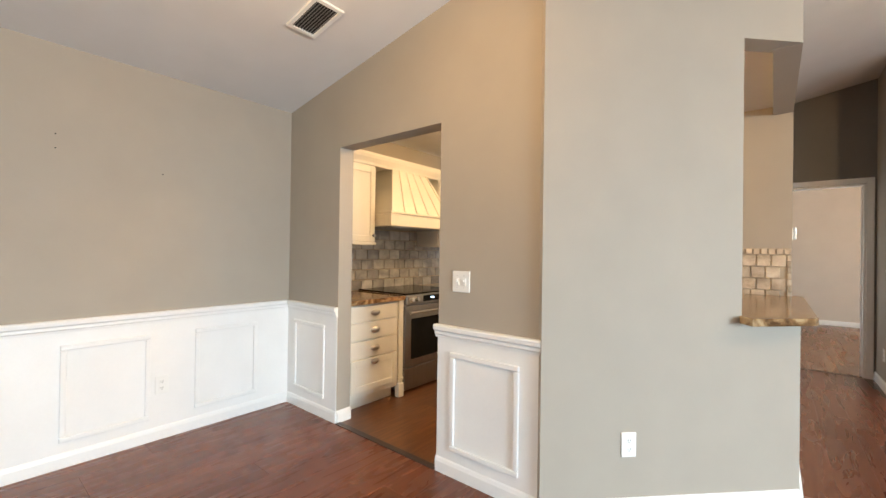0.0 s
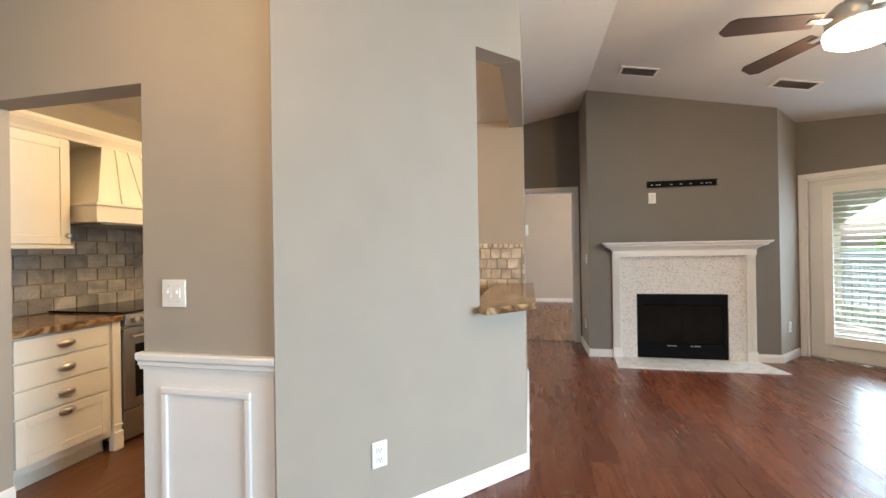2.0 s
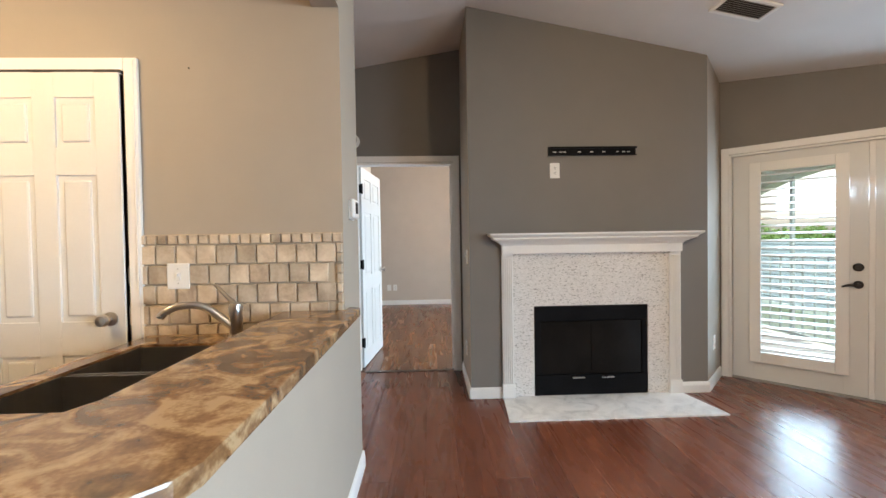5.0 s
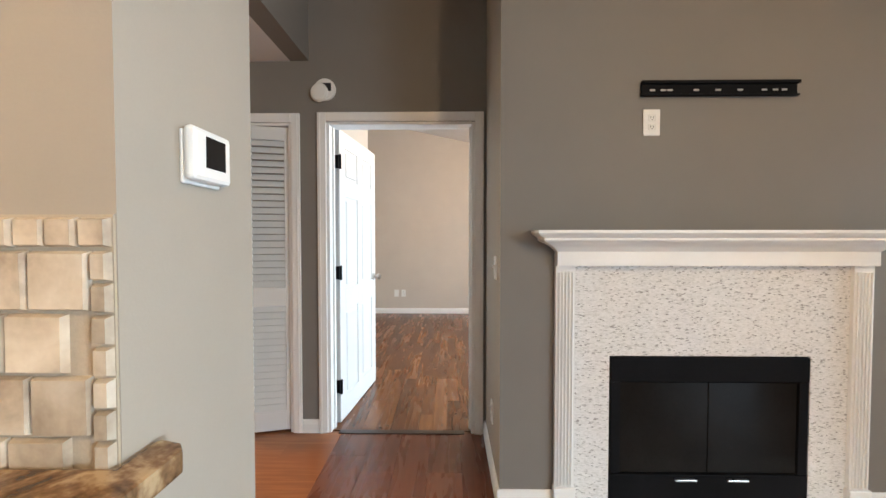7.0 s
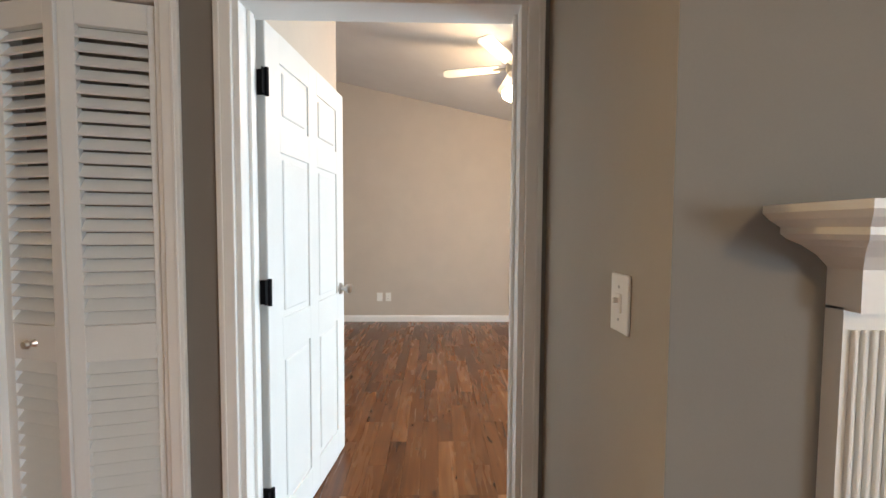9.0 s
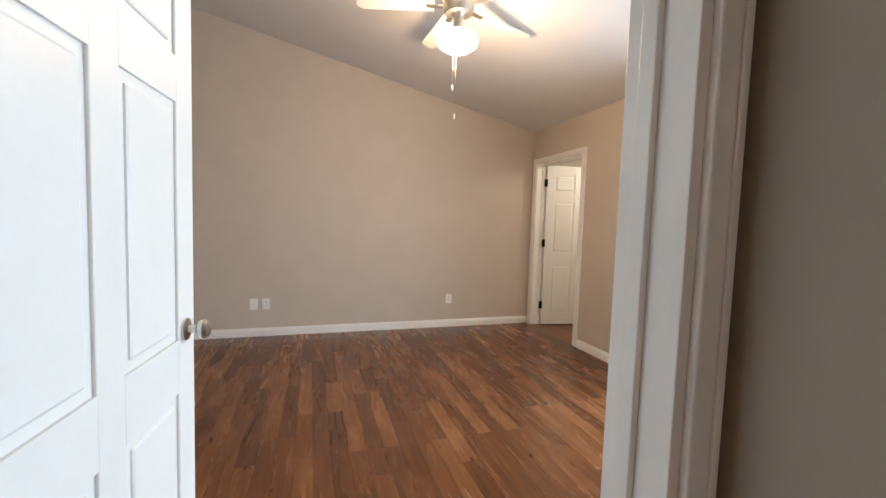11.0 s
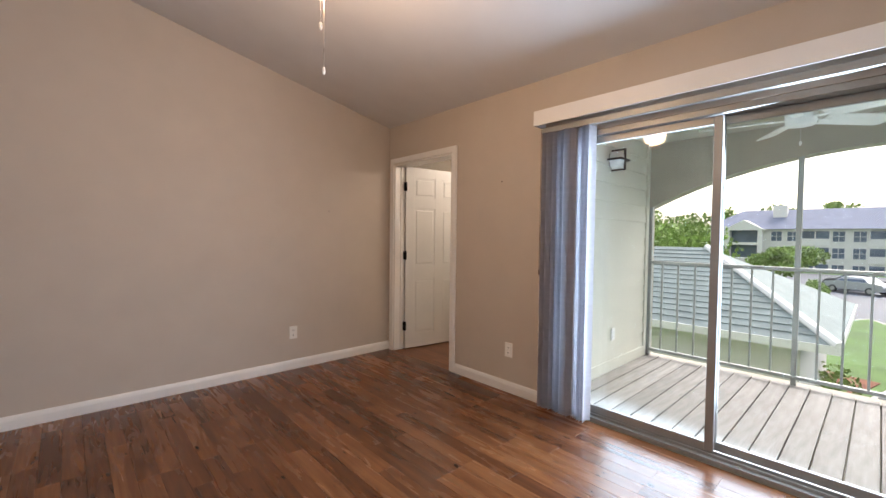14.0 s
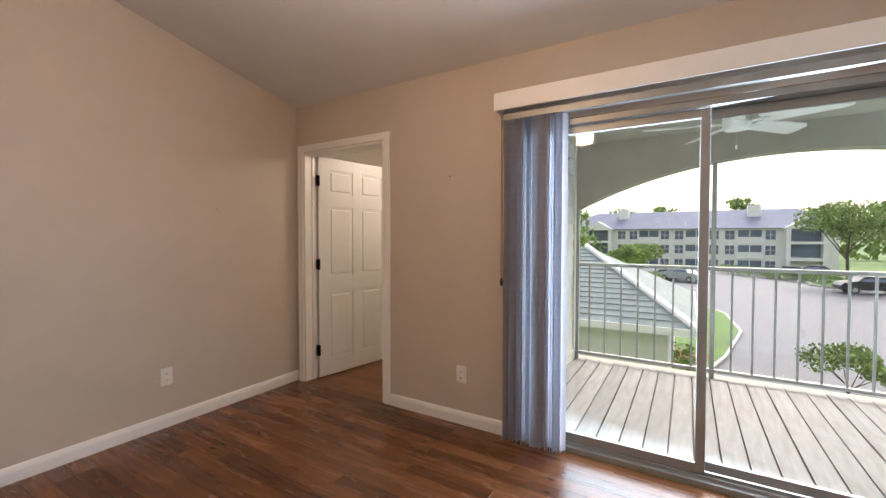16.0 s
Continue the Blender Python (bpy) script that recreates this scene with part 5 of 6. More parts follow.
for y0, y1 in ((Y0, 3.80), (3.82, Y1)):
    bm = bm_new()
    z0, z1, w = 0.66, 0.858, 0.004
    add_box(bm, (X0, y0, z0), (X1, y1, z0 + w))
    for lo, hi in (((X0, y0, z0), (X0 + w, y1, z1)), ((X1 - w, y0, z0), (X1, y1, z1)), ((X0, y0, z0), (X1, y0 + w, z1)), ((X0, y1 - w, z0), (X1, y1, z1))):
        add_box(bm, lo, hi)
    part("bowl", bm, STEEL, sk, "deep steel bowl")
boxpart("divider_rim", (X0, 3.797, 0.835), (X1, 3.823, 0.85), STEEL, sk, 0.004)
boxpart("support", (X0 + 0.05, Y0 + 0.05, 0.63), (X1 - 0.05, Y1 - 0.05, 0.662), STEEL, sk, 0)
fc = thing("kitchen_faucet", pose(-0.37, 4.25, 0.868), "brushed nickel kitchen faucet with a lever", "faucet")
bm = bm_new()
add_lathe(bm, [(0, 0), (0.034, 0), (0.034, 0.008), (0.027, 0.016), (0.026, 0.11), (0.03, 0.125), (0.024, 0.15), (0, 0.155)], (0, 0, 0), 24)
part("body", bm, NICKEL, fc, "", True)
cu = bpy.data.curves.new("spout", 'CURVE')
cu.dimensions, cu.bevel_depth, cu.bevel_resolution, cu.resolution_u = '3D', 0.016, 4, 10
sp = cu.splines.new('BEZIER')
sp.bezier_points.add(2)
for bp, co_, hl, hr in zip(sp.bezier_points, ((-0.01, -0.005, 0.05), (-0.15, -0.06, 0.155), (-0.26, -0.1, 0.11)), ((0.03, 0.01, 0.02), (-0.09, -0.035, 0.15), (-0.245, -0.095, 0.145)), ((-0.05, -0.02, 0.08), (-0.2, -0.08, 0.16), (-0.265, -0.102, 0.1))):
    bp.co, bp.handle_left, bp.handle_right = co_, hl, hr
cu.use_fill_caps = True
tmp = new("spout_curve", cu)
deps = bpy.context.evaluated_depsgraph_get()
me = bpy.data.meshes.new_from_object(tmp.evaluated_get(deps))
bpy.data.objects.remove(tmp)
me.materials.clear()
me.materials.append(NICKEL)
me.shade_smooth()
spo = new("spout", me)
spo.parent = fc
bm = bm_new()
add_cyl(bm, (0, 0, 0.145), (-0.10, 0.02, 0.235), 0.011, 0.007, 12)
part("lever", bm, NICKEL, fc, "", True)

# ---- laundry ----
wm = thing("washing_machine", pose(-2.37, 6.96, 0) @ pose(0, 0, 0, 0, 0, 90), "white front-loading washer with a dark round door", "washing machine")
boxpart("body", (-0.31, 0.0, 0.02), (0.31, 0.6, 0.86), PLASTIC, wm, 0.012)
boxpart("control_strip", (-0.305, -0.012, 0.74), (0.305, 0.0, 0.855), PLASTIC, wm, 0.004)
boxpart("display", (0.06, -0.0135, 0.77), (0.2, -0.0115, 0.82), DARKSLOT, wm, 0)
boxpart("base", (-0.3, 0.01, 0.0), (0.3, 0.59, 0.02), DARKSLOT, wm, 0)
bm = bm_new()
add_cyl(bm, (0.25, -0.01, 0.8), (0.25, -0.035, 0.8), 0.026, 0.022, 20)
part("dial", bm, PLASTIC, wm, "", True)
mm = Matrix.Translation((0, 0, 0.47)) @ Matrix.Rotation(radians(90), 4, 'X')
bm = bm_new()
add_lathe(bm, [(0.15, 0.045), (0.165, 0.05), (0.215, 0.02), (0.22, 0.0)], (0, 0, 0), 36, mm)
dd = part("door_ring", bm, PLASTIC, wm, "white round door ring", True)
bm = bm_new()
add_lathe(bm, [(0.155, 0.04), (0.13, 0.02), (0.07, 0.008), (0, 0.004)], (0, 0, 0), 36, mm)
part("door_glass", bm, FIREGLASS, dd, "dark glass", True)
bm = bm_new()
add_box(bm, (-3.2, 5.0, 1.66), (-2.9, 7.68, 1.68), 0.003)
solid("laundry_shelf", bm, WHITE, "white shelf on the laundry wall", "shelf")

# ---- balcony ----
ZD = -0.03
dk = thing("balcony_deck", pose(0, 0, 0), "weathered grey-brown plank balcony floor", "deck", kind="structure")
n = 36
bw = 0.139
bm = bm_new()
add_box(bm, (3.085, -bw / 2 + 0.004, -0.03), (5.09, bw / 2 - 0.004, 0), 0.003)
bd = mesh_of("deck_board", bm, DECKWOOD)
for i in range(n):
    o = new("deck_board", bd)
    o.parent = dk
    o.matrix_basis = pose(0, 8.615 - i * bw, ZD - (i % 3) * 0.0015)
deck_slab("balcony_base", [(3.08, 3.5), (5.15, 3.5), (5.15, 8.8), (3.08, 8.8)], -0.4, -0.07, STUCCO, "dark base under the balcony boards", "floor")
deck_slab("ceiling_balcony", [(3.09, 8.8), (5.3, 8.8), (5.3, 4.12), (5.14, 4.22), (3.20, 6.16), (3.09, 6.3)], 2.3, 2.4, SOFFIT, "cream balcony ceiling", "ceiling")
sw = thing("wall_siding", pose(0, 8.69, 0), "cream lapped board siding on the balcony end wall", "siding", kind="structure")
boxpart("sheathing", (3.08, 0.014, -0.4), (5.03, 0.12, 2.35), SIDING, sw, 0)
for i in range(13):
    bm = bm_new()
    z = ZD + 0.10 + i * 0.172
    vs = [bm.verts.new(p) for p in ((3.08, 0.014, z), (5.03, 0.014, z), (5.03, -0.014, z), (3.08, -0.014, z), (3.08, 0.013, z + 0.18), (5.03, 0.013, z + 0.18), (5.03, 0.002, z + 0.18), (3.08, 0.002, z + 0.18))]
    for f in ((0, 1, 2, 3), (4, 7, 6, 5), (3, 2, 6, 7), (0, 4, 5, 1), (0, 3, 7, 4), (1, 5, 6, 2)):
        bm.faces.new([vs[k] for k in f])
    part("siding_board", bm, SIDING, sw)
boxpart("base_trim", (3.08, -0.018, ZD), (5.03, 0.014, ZD + 0.11), SIDING, sw, 0.003)
boxpart("corner_board", (4.955, -0.022, ZD + 0.11), (5.03, 0.0, 2.3), SIDING, sw, 0.003)
# outer wall with an arched opening
bm = bm_new()
YA, YB, ZS, ZC = 8.68, 4.9, 1.60, 2.055
N = 40
rad = ((YA - YB) / 2) ** 2 / (2 * (ZC - ZS)) + (ZC - ZS) / 2
low = []
for i in range(N + 1):
    y = YA + (YB - YA) * i / N
    low.append((y, ZC - rad + math.sqrt(rad * rad - (y - (YA + YB) / 2) ** 2)))
cols = [[bm.verts.new((x, y, zz)) for x in (5.03, 5.22) for zz in (z, 2.35)] for y, z in low]
for a, b in zip(cols, cols[1:]):
    bm.faces.new((a[0], b[0], b[1], a[1])), bm.faces.new((a[2], a[3], b[3], b[2])), bm.faces.new((a[0], a[2], b[2], b[0]))
add_box(bm, (5.03, YA, -3.2), (5.22, 8.95, 2.35))
add_box(bm, (5.03, 3.4, -3.2), (5.22, YB, 2.35))
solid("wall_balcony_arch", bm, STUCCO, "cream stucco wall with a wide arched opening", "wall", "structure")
bm = bm_new()
add_box(bm, (5.03, YB, -3.2), (5.22, YA, ZD - 0.01))
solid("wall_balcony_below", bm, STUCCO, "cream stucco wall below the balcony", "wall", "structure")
ra = thing("balcony_railing", pose(5.06, 0, ZD), "white-grey metal balcony railing with thin balusters", "railing")
RAILM = material("pale_rail_paint", (0.38, 0.41, 0.39), 0.4, metal=0.3, var=0.05)
boxpart("top_rail", (-0.028, YB, 1.02), (0.028, YA, 1.055), RAILM, ra, 0.005)
boxpart("bottom_rail", (-0.018, YB, 0.055), (0.018, YA, 0.085), RAILM, ra, 0.003)
bm = bm_new()
add_box(bm, (-0.0085, -0.0085, 0.084), (0.0085, 0.0085, 1.021))
bme = mesh_of("baluster", bm, RAILM)
for i in range(24):
    o = new("baluster", bme)
    o.parent = ra
    o.matrix_basis = pose(0, 8.53 - i * 0.158, 0)
for y in (8.66, 7.415, 6.15, 4.92):
    z1 = ZC - rad + math.sqrt(rad * rad - (y - (YA + YB) / 2) ** 2)
    bm = bm_new()
    add_box(bm, (5.045, y - 0.02, ZD), (5.085, y + 0.02, z1 + 0.01), 0.003)
    solid("screen_post", bm, RAILM, "pale metal screen frame post on the balcony", "post", group="screen posts")
sc = thing("wall_sconce", pose(4.09, 8.676, 2.0), "dark caged bulkhead lamp on the siding", "wall lamp")
boxpart("mounting_plate", (-0.06, -0.02, -0.06), (0.06, 0.0, 0.06), BRONZE, sc, 0.008)
bm = bm_new()
add_lathe(bm, [(0.085, 0.0), (0.085, 0.03), (0.075, 0.07), (0.05, 0.10), (0, 0.112)], (0, 0, 0), 24, Matrix.Translation((0, -0.018, 0)) @ Matrix.Rotation(radians(90), 4, 'X'))
part("lens", bm, material("ribbed_lens", (0.6, 0.6, 0.58), 0.25, var=0.05), sc, "frosted lens", True)
for a in (0, 90):
    bm = bm_new()
    add_box(bm, (-0.1, -0.135, -0.009), (0.1, -0.118, 0.009), 0.003)
    add_box(bm, (-0.1, -0.13, -0.009), (-0.085, 0.0, 0.009), 0.003)
    add_box(bm, (0.085, -0.13, -0.009), (0.1, 0.0, 0.009), 0.003)
    for v in bm.verts:
        v.co = Matrix.Rotation(radians(a), 4, 'Y') @ v.co
    part("guard_bar", bm, BRONZE, sc)
plate_at("power_outlet", on_wall(4.2, 8.674, 0.33, (1, 0)), 0.075, 0.118, "white weatherproof power outlet on the siding", "outlet", DUPLEX, group="outlets")
fan("balcony_fan", pose(4.12, 7.33, 2.13), "white five-blade balcony ceiling fan", 5, 0.62, 100, FANWHITE, FANWHITE, 0.16, None, None, 0.15, 0.09, [(0.02, 0.0, -0.05, -0.16)], -17)
ol = thing("balcony_light", pose(4.12, 8.36, 2.3), "lit amber flush lamp on the balcony ceiling", "ceiling light")
bm = bm_new()
add_lathe(bm, [(0.12, 0.0), (0.115, -0.03), (0.07, -0.055), (0, -0.062)], (0, 0, 0), 24)
part("shade", bm, glow("amber_glass", (1.0, 0.30, 0.04), 1.1, (0.6, 0.22, 0.03)), ol, "amber glass", True)
bm = bm_new()
add_lathe(bm, [(0, 0), (0.105, 0.0), (0.105, -0.006), (0.1, -0.008)], (0, 0, 0), 24)
part("base_ring", bm, NICKEL, ol, "", True)

# ---- outside ----
ZG = -3.3
GRASS = material("lawn", (0.09, 0.18, 0.035), 0.9, var=0.25, scale=0.6, fine=14, bump=0.5)
ASPHALT = material("wet_asphalt", (0.034, 0.048, 0.07), 0.55, var=0.25, scale=0.25, fine=30, bump=0.3)
CONC = material("concrete_kerb", (0.42, 0.41, 0.38), 0.8, var=0.12, fine=30, bump=0.3)
MULCH = material("red_mulch", (0.20, 0.07, 0.035), 0.95, var=0.3, scale=6, fine=40, bump=0.6)
ROOF = material("grey_green_shingle", (0.20, 0.25, 0.24), 0.8, var=0.14, scale=2, fine=30, bump=0.4)
ROOF2 = material("blue_grey_shingle", (0.20, 0.225, 0.30), 0.85, var=0.12, scale=1, fine=8, bump=0.3)
FACADE = material("cream_facade", (0.78, 0.77, 0.72), 0.8, var=0.05, scale=0.8, fine=12, bump=0.1)
WINDOWG = material("dark_window_glass", (0.12, 0.16, 0.22), 0.15, var=0.2, scale=0.4, bump=0.0)
LEAF = material("tree_leaves", (0.14, 0.24, 0.05), 0.65, var=0.35, scale=0.8, fine=5, bump=0.0, tint=(0.25, 0.37, 0.09))
BARK = material("tree_bark", (0.10, 0.075, 0.05), 0.9, var=0.25, scale=3, fine=20, bump=0.6, stretch=(4, 4, 1))
ASPHALT.node_tree.nodes["Principled BSDF"].inputs["Specular IOR Level"].default_value = 0.28
deck_slab("ground", [(-900, -900), (1400, -900), (1400, 900), (-900, 900)], ZG - 1, ZG, GRASS, "green lawn reaching into the distance", "ground")
deck_slab("road", [(8.2, -90), (22, -90), (60, -30), (76, -14), (76, 22), (60, 20), (40, 12), (34, 9), (15, 8.2), (14, 6.6), (8.2, 6.6)], ZG + 0.001, ZG + 0.03, ASPHALT, "wet grey asphalt parking road", "road")


def island(poly, label):
    bm = bm_new()
    add_prism(bm, poly, ZG, ZG + 0.16)
    k = solid("kerb", bm, CONC, "pale concrete kerb round a planted island", "kerb", "structure")
    cx, cy = sum(p[0] for p in poly) / len(poly), sum(p[1] for p in poly) / len(poly)
    bm = bm_new()
    add_prism(bm, [(cx + (x - cx) * 0.95, cy + (y - cy) * 0.93) for x, y in poly], ZG + 0.05, ZG + 0.185)
    solid("lawn_island", bm, GRASS, label, "lawn", "structure")


island([(15, 7.4), (19, 6.3), (24.5, 5.3), (30, 5.6), (34, 7.2), (30, 9.5), (19, 9.2), (15.2, 8.6)], "bright green lawn island with a kerb")
island([(36, 9), (44, 9.5), (46, 13), (36, 13)], "green lawn island with shrubs")
island([(50.5, -4), (57, -8.5), (60, -5), (53, -2.5)], "green lawn island with a tree")
bm = bm_new()
add_prism(bm, [(16.0, 7.4), (18.6, 6.8), (19, 8.4), (16, 8.4)], ZG + 0.19, ZG + 0.215)
solid("mulch_bed", bm, MULCH, "red mulch bed beside the garage", "mulch bed", "structure")


def leaf_cloud(bm, centre, radii, count, size, rng):
    for _ in range(count):
        while True:
            p = Vector((rng.uniform(-1, 1), rng.uniform(-1, 1), rng.uniform(-1, 1)))
            if 0.25 < p.length < 1:
                break
        p = Vector((centre[0] + p.x * radii[0], centre[1] + p.y * radii[1], centre[2] + p.z * radii[2]))
        s = size * rng.uniform(0.6, 1.4)
        q = Euler((rng.uniform(0, 6.3), rng.uniform(0, 6.3), rng.uniform(0, 6.3))).to_matrix()
        vs = [bm.verts.new(p + q @ Vector(c) * s) for c in ((-0.5, -0.1, 0), (0, -0.45, 0.1), (0.6, 0, 0), (0, 0.45, 0.1))]
        bm.faces.new(vs)


def tree(x, y, h, spread, label, seed, trunk=0.12, name="tree", clumps=9, leaves=330, size=0.22, z=ZG):
    rng = random.Random(seed)
    t = thing(name, pose(x, y, z), label, "tree", "trees")
    bm = bm_new()
    add_cyl(bm, (0, 0, 0), (0.1, 0.05, h * 0.5), trunk, trunk * 0.6, 10)
    tips = []
    for i in range(6):
        a = i * 1.05 + rng.uniform(-0.3, 0.3)
        tip = (math.cos(a) * spread * 0.55, math.sin(a) * spread * 0.55, h * rng.uniform(0.62, 0.85))
        add_cyl(bm, (0.08, 0.04, h * rng.uniform(0.3, 0.46)), tip, trunk * 0.45, trunk * 0.12, 7)
        tips.append(tip)
    part("trunk", bm, BARK, t)
    bm = bm_new()
    for i in range(clumps):
        tip = tips[i % 6] if i < 6 else (rng.uniform(-0.4, 0.4) * spread, rng.uniform(-0.4, 0.4) * spread, h * rng.uniform(0.6, 0.95))
        r = spread * rng.uniform(0.32, 0.5)
        leaf_cloud(bm, tip, (r, r, r * 0.62), leaves, size, rng)
    part("crown", bm, LEAF, t)
    return t


tree(54.0, -5.6, 8.2, 4.6, "young green leafy tree on a lawn island", 3, 0.16, clumps=13, leaves=520, size=0.2)
tree(14.3, 4.1, 2.0, 1.1, "small light green tree below the balcony", 5, 0.035, leaves=180, size=0.08)
tree(27, 15.5, 6.2, 3.4, "dense green tree behind the garage", 8)
tree(31, 20, 6.8, 3.8, "dense green tree behind the garage", 9)
tree(35, 27, 7.0, 4.2, "dense green tree behind the garage", 10)
tree(37, 11.5, 4.2, 2.4, "small green tree in front of the apartment house", 11)
tree(58, 24, 7.5, 4.5, "green tree beside the apartment house", 14)
for i, (yy, hh) in enumerate(((30, 12), (21, 13.5), (13, 12.5), (-3, 13.5), (-16, 12), (-27, 13))):
    tree(112, yy, hh, 4.5, "tall thin pine behind the roofs", 20 + i, 0.2, "pine_tree", 10, 60, 0.8)
bm = bm_new()
rngw = random.Random(44)
for i in range(150):
    yy = -150 + i * 2.2
    leaf_cloud(bm, (125 + rngw.uniform(-3, 3), yy, ZG + 4.0 + rngw.uniform(-1.5, 1.2)), (3.5, 3.2, 4.0), 46, 1.3, rngw)
solid("distant_woods", bm, LEAF, "far green woods behind the houses", "woods", "stuff")


def hedge(x0, y0, x1, y1, h, seed, label):
    rng = random.Random(seed)
    bm = bm_new()
    L = math.dist((x0, y0), (x1, y1))
    for i in range(int(L / 0.8) + 1):
        f = i * 0.8 / L
        leaf_cloud(bm, (x0 + (x1 - x0) * f, y0 + (y1 - y0) * f, ZG + h * 0.55), (0.7, 0.7, h * 0.55), 220, 0.13, rng)
    solid("hedge", bm, LEAF, label, "hedge", group="hedges")


hedge(26, 9.0, 34, 10.4, 1.3, 31, "clipped green hedge along the parking road")
hedge(36.5, 9.6, 44, 10.4, 1.5, 32, "clipped green hedge along the parking road")
hedge(15.4, 8.0, 16.6, 7.7, 1.0, 33, "low green shrubs beside the garage")
hedge(52, -6, 66, 4, 1.2, 34, "green hedge in front of the apartment house")

# garage with a hipped roof
ga = thing("garage", pose(0, 0, 0), "low garage with cream walls and a grey-green hipped roof", "garage")
boxpart("wall", (11.6, 8.0, ZG), (18.2, 30.0, -0.78), FACADE, ga, 0)
ez, rz = -0.75, 1.02
bm = bm_new()
P = [(11.0, 7.4, ez), (18.8, 7.4, ez), (18.8, 30.6, ez), (11.0, 30.6, ez), (14.9, 10.6, rz), (14.9, 27.4, rz)]
vs = [bm.verts.new(p) for p in P]
for f in ((0, 1, 4), (1, 2, 5, 4), (2, 3, 5), (3, 0, 4, 5), (3, 2, 1, 0)):
    bm.faces.new([vs[i] for i in f])
part("roof", bm, ROOF, ga, "grey-green shingle roof")
boxpart("fascia", (10.97, 7.37, ez - 0.16), (11.0, 30.6, ez + 0.01), WHITE, ga, 0)
boxpart("fascia", (11.0, 7.37, ez - 0.16), (18.8, 7.4, ez + 0.01), WHITE, ga, 0)
a, b = Vector((10.99, 7.39, ez + 0.02)), Vector((14.9, 10.6, rz + 0.02))
bm = bm_new()
add_cyl(bm, a, b, 0.09, seg=8)
part("hip_cap", bm, WHITE, ga, "pale hip capping")
for k in range(1, 16):
    f = k / 16
    bm = bm_new()
    z = ez + (rz - ez) * f + 0.012
    add_box(bm, (11.0 + 3.9 * f, 7.4 + 3.2 * f, z - 0.012), (11.05 + 3.9 * f, 30.6 - 3.2 * f, z + 0.012))
    part("shingle_course", bm, ROOF, ga)

# apartment house across the road
ap = thing("apartment_building", pose(84, 8, ZG - 1.2), "three-storey cream apartment house with blue-grey roof and balconies", "apartment building")
Wd, H3 = 20.0, 7.6
boxpart("wall", (0, -Wd, 0), (12, Wd, H3), FACADE, ap, 0)
bm = bm_new()
vs = [bm.verts.new(p) for p in ((-0.8, -Wd - 0.8, H3), (12.8, -Wd - 0.8, H3), (12.8, Wd + 0.8, H3), (-0.8, Wd + 0.8, H3), (6, -Wd + 4, H3 + 3.4), (6, Wd - 4, H3 + 3.4))]
for f in ((0, 1, 4), (1, 2, 5, 4), (2, 3, 5), (3, 0, 4, 5), (3, 2, 1, 0)):
    bm.faces.new([vs[i] for i in f])
roof = part("roof", bm, ROOF2, ap, "blue-grey shingle roof")
for y in (-10, 10.5):
    bm = bm_new()
    add_box(bm, (3.2, y - 0.9, H3 + 0.8), (4.9, y + 0.9, H3 + 4.0), 0.05)
    part("chimney", bm, FACADE, roof, "cream chimney")
for y in (-16, 14.5):
    bm = bm_new()
    add_box(bm, (-1.6, y - 2.5, 0), (0.0, y - 1.9, H3 - 0.2))
    add_box(bm, (-1.6, y + 1.9, 0), (0.0, y + 2.5, H3 - 0.2))
    add_box(bm, (-1.6, y - 1.9, 5.0), (-0.02, y + 1.9, 5.4))
    add_box(bm, (-1.6, y - 1.9, 2.4), (-0.02, y + 1.9, 2.8))
    v = [bm.verts.new(p) for p in ((-1.7, y - 2.9, H3 - 0.2), (-1.7, y + 2.9, H3 - 0.2), (-1.7, y, H3 + 1.5), (5, y - 2.9, H3 - 0.2), (5, y + 2.9, H3 - 0.2), (5, y, H3 + 1.5))]
    for f in ((0, 1, 2), (0, 2, 5, 3), (1, 4, 5, 2), (0, 3, 4, 1)):
        bm.faces.new([v[i] for i in f])
    g = part("entrance_gable", bm, FACADE, ap, "cream gabled entrance bay")
    boxpart("entrance_opening", (-0.03, y - 1.9, 2.9), (-0.005, y + 1.9, 5.0), WINDOWG, g, 0)
    boxpart("entrance_opening", (-0.03, y - 1.9, 5.4), (-0.005, y + 1.9, H3 - 0.2), WINDOWG, g, 0)
win_bm = bm_new()
add_box(win_bm, (-0.06, -0.65, 0), (-0.005, 0.65, 1.5))
win_me = mesh_of("window", win_bm, WINDOWG)
fr_bm = bm_new()
for lo, hi in (((-0.1, -0.72, -0.07), (-0.061, -0.65, 1.57)), ((-0.1, 0.65, -0.07), (-0.061, 0.72, 1.57)), ((-0.1, -0.65, -0.07), (-0.061, 0.65, 0)), ((-0.1, -0.65, 1.5), (-0.061, 0.65, 1.57)), ((-0.1, -0.65, 0.72), (-0.061, 0.65, 0.78)), ((-0.1, -0.03, 0), (-0.0615, 0.03, 1.5))):
    add_box(fr_bm, lo, hi)
fr_me = mesh_of("window_frame", fr_bm, WHITE)
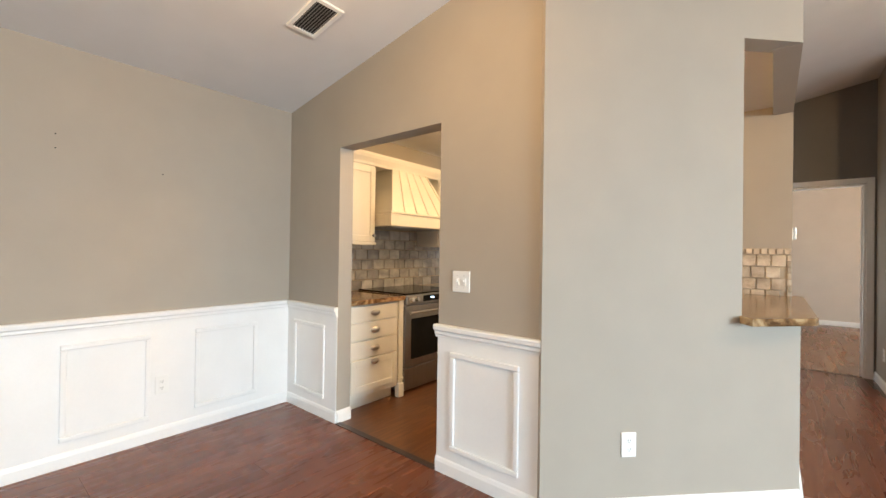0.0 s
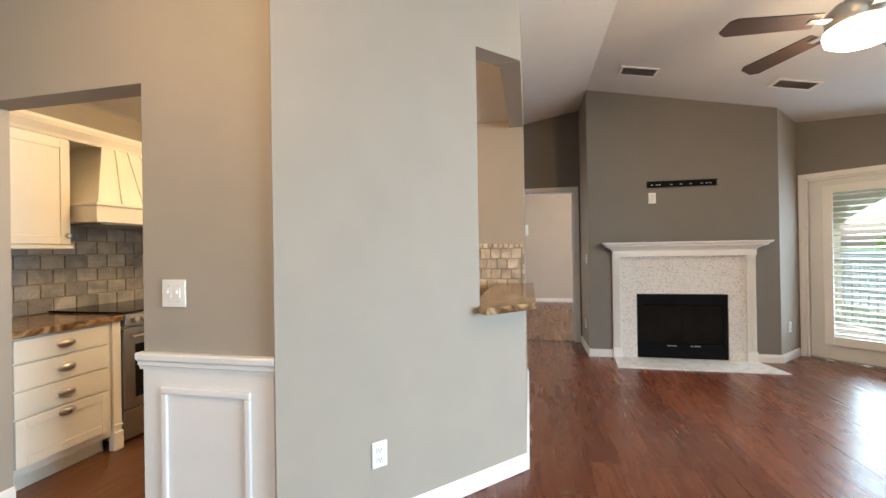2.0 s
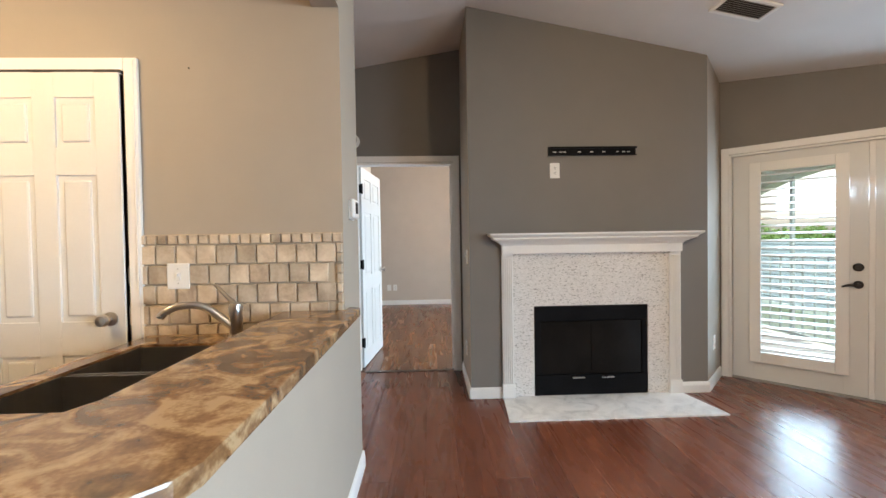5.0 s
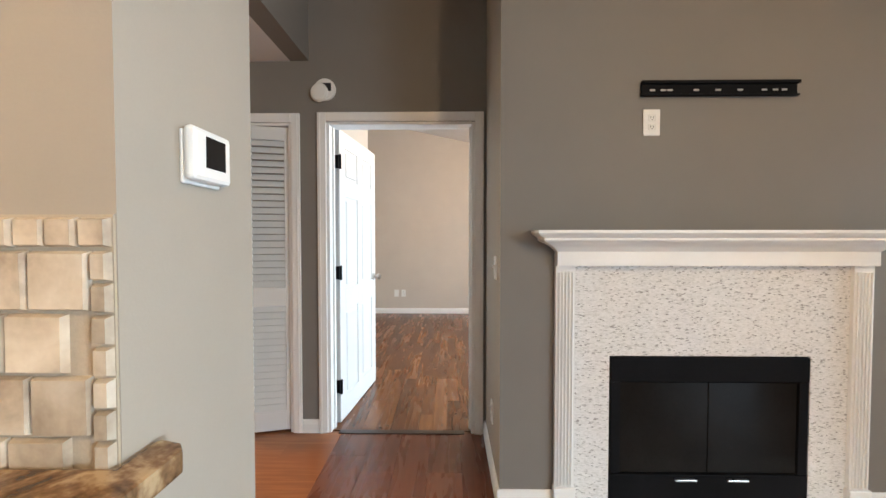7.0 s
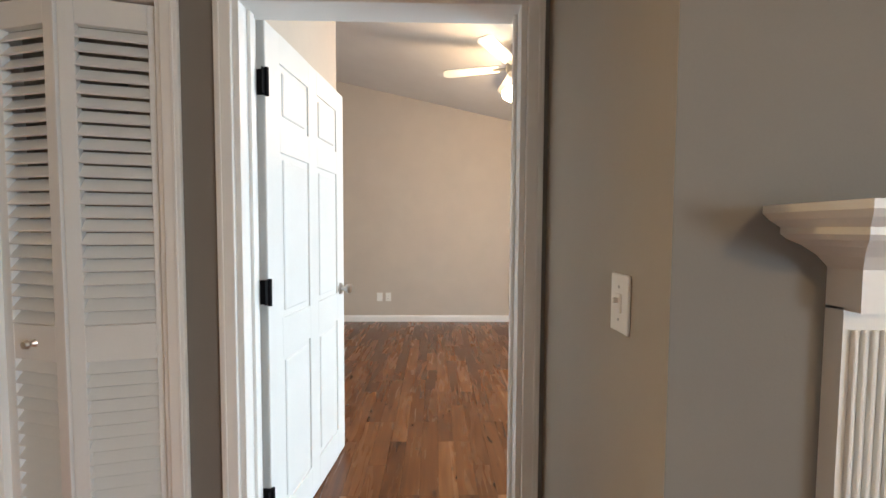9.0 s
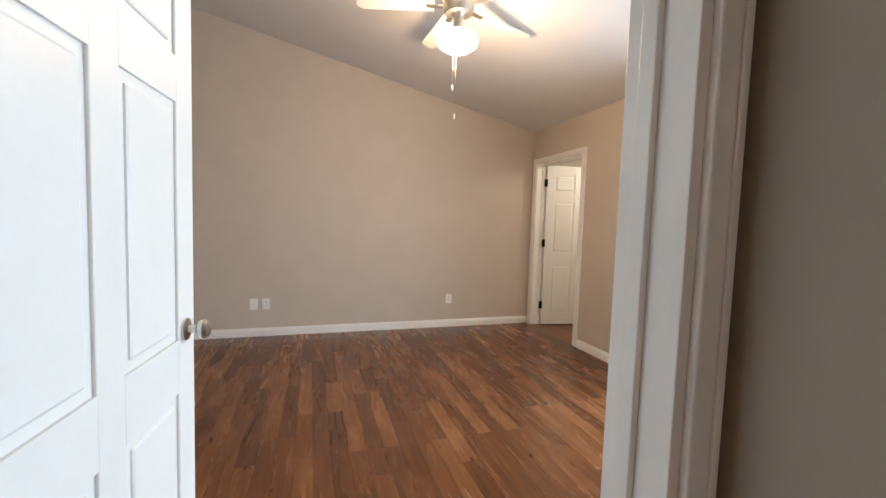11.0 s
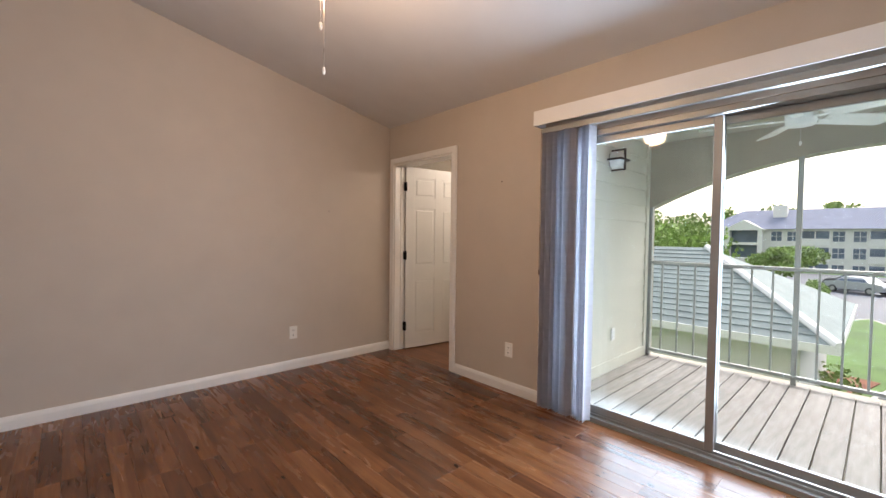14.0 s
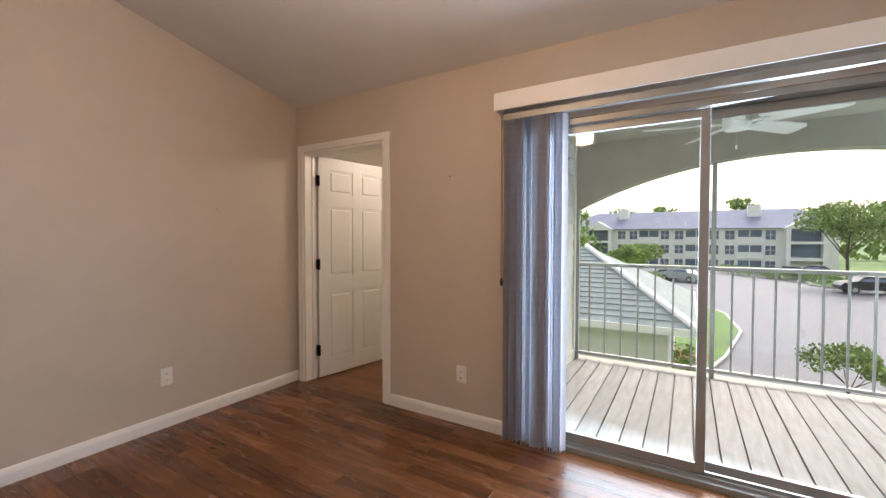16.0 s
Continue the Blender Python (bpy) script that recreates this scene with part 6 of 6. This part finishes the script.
for fl in range(3):
    z = 0.7 + fl * 2.5
    for y in (-11.8, -6.4, -4.2, 1.0, 3.2, 8.4, 10.4, 18.4):
        o = new("window", win_me)
        o.parent = ap
        o.matrix_basis = pose(0, y, z)
        q = new("window_frame", fr_me)
        q.parent = o
    for y in (-9.1, -1.6, 5.8):
        bm = bm_new()
        add_box(bm, (-0.08, y - 1.6, z - 0.5), (-0.004, y + 1.6, z + 1.55))
        lo_ = part("balcony", bm, WINDOWG, ap, "dark screened balcony")
        for lo, hi in (((-0.2, y - 1.7, z - 0.6), (-0.081, y + 1.7, z - 0.45)), ((-0.2, y - 1.6, z + 0.35), (-0.12, y + 1.6, z + 0.43)), ((-0.2, y - 1.7, z - 0.45), (-0.081, y - 1.58, z + 1.6)),
                       ((-0.2, y + 1.58, z - 0.45), (-0.081, y + 1.7, z + 1.6)), ((-0.2, y - 0.06, z - 0.45), (-0.081, y + 0.06, z + 1.6)), ((-0.15, y - 1.6, z - 0.45), (-0.12, y + 1.6, z + 0.35))):
            boxpart("balcony_frame", lo, hi, WHITE, lo_, 0)


def car(x, y, turn, paint, label):
    c = thing("car", pose(x, y, ZG + 0.03, 0, 0, turn), label, "car", "parked cars")
    bm = bm_new()
    prof = [(-2.2, 0.35), (-2.25, 0.7), (-2.1, 0.92), (-1.3, 1.0), (-0.8, 1.42), (0.6, 1.45), (1.2, 1.02), (2.0, 0.9), (2.22, 0.65), (2.2, 0.32)]
    l = [bm.verts.new((u, -0.88 if v < 1.1 else -0.68, v)) for u, v in prof]
    r_ = [bm.verts.new((u, 0.88 if v < 1.1 else 0.68, v)) for u, v in prof]
    for i in range(len(prof)):
        j = (i + 1) % len(prof)
        bm.faces.new((l[i], l[j], r_[j], r_[i]))
    bm.faces.new(l), bm.faces.new(r_[::-1])
    part("body", bm, paint, c)
    for s in (-1, 1):
        bm = bm_new()
        vs = [bm.verts.new((u, s * (0.885 if v < 1.1 else 0.70), v)) for u, v in ((-1.15, 1.04), (-0.76, 1.36), (0.54, 1.38), (1.0, 1.04))]
        bm.faces.new(vs)
        part("side_window", bm, WINDOWG, c)
        for u in (-1.35, 1.35):
            bm = bm_new()
            add_cyl(bm, (u, s * 0.72, 0.31), (u, s * 0.92, 0.31), 0.31, seg=18)
            w = part("wheel", bm, DARKSLOT, c)
            bm = bm_new()
            add_cyl(bm, (u, s * 0.921, 0.31), (u, s * 0.93, 0.31), 0.19, seg=14)
            part("rim", bm, NICKEL, w)


CARD = material("dark_car_paint", (0.03, 0.034, 0.04), 0.25, metal=0.3, var=0.05, bump=0)
CARS = material("silver_car_paint", (0.5, 0.52, 0.53), 0.3, metal=0.5, var=0.04, bump=0)
car(51.3, 8.2, 60, CARS, "silver car parked beside the hedge")
car(61, -2.5, 80, CARD, "dark car parked in front of the house")
car(64.5, -5.4, 80, CARD, "dark car parked in front of the house")
car(48, -5.6, 95, CARD, "dark car parked on the asphalt road")
car(55, 8.5, 90, CARD, "dark blue car parked by the hedge")


# ---- planks of the floors ----
plank_cache = {}
rng = random.Random(77)


def plank_mesh(width, length, mat):
    """One bevelled strip, its seen face at z = 0."""
    if (width, length) not in plank_cache:
        x, y, c = width / 2 - 0.0003, length / 2 - 0.0003, 0.0009
        vs = [(-x, -y, -0.006), (x, -y, -0.006), (x, y, -0.006), (-x, y, -0.006), (-x, -y, -c), (x, -y, -c), (x, y, -c), (-x, y, -c),
              (-x + c, -y + c, 0), (x - c, -y + c, 0), (x - c, y - c, 0), (-x + c, y - c, 0)]
        fs = [(8, 9, 10, 11)] + [(i, (i + 1) % 4, 4 + (i + 1) % 4, 4 + i) for i in range(4)] + [(4 + i, 4 + (i + 1) % 4, 8 + (i + 1) % 4, 8 + i) for i in range(4)]
        me = bpy.data.meshes.new("plank")
        me.from_pydata(vs, [], fs)
        me.materials.append(mat)
        plank_cache[width, length] = me
    return plank_cache[width, length]


def plank_row(parent, mat, x, width, y, end, lengths):
    """Planks end to end along y."""
    length = lengths[0] * rng.choice((0.25, 0.5, 0.75, 1.0))
    while y < end - 0.02:
        length = round(min(length, end - y), 3)
        o = new("plank", plank_mesh(width, length, mat))
        o.parent = parent
        o.matrix_basis = pose(x, y + length / 2, -0.0005)
        y += length
        length = rng.choice(lengths)


for i in range(48):
    x = 2.93 - 0.0955 * (i + 0.5)
    plank_row(bedroom_floor, BEDPLANK, x, 0.0955, 6.452 if x > -0.304 else 7.972, 10.655, (1.0, 0.75, 0.75, 0.5))


def living_end(x):
    """Where the living room floor ends to the north."""
    if x < -0.88:
        return 2.13
    if x < 0.08:
        return x + 3.0
    if x < 0.785:
        return 6.398
    if x < 2.755:
        return 5.7
    return x + 2.95 if x < 3.14 else 9.24 - x


for i in range(43):
    x = -3.17 + 0.19 * (i + 0.5)
    plank_row(living_floor, LIVINGPLANK, x, 0.19, -3.0, living_end(x), (1.38,))
plank_row(living_floor, LIVINGPLANK, -0.04, 0.22, 4.76, 6.398, (1.38,))
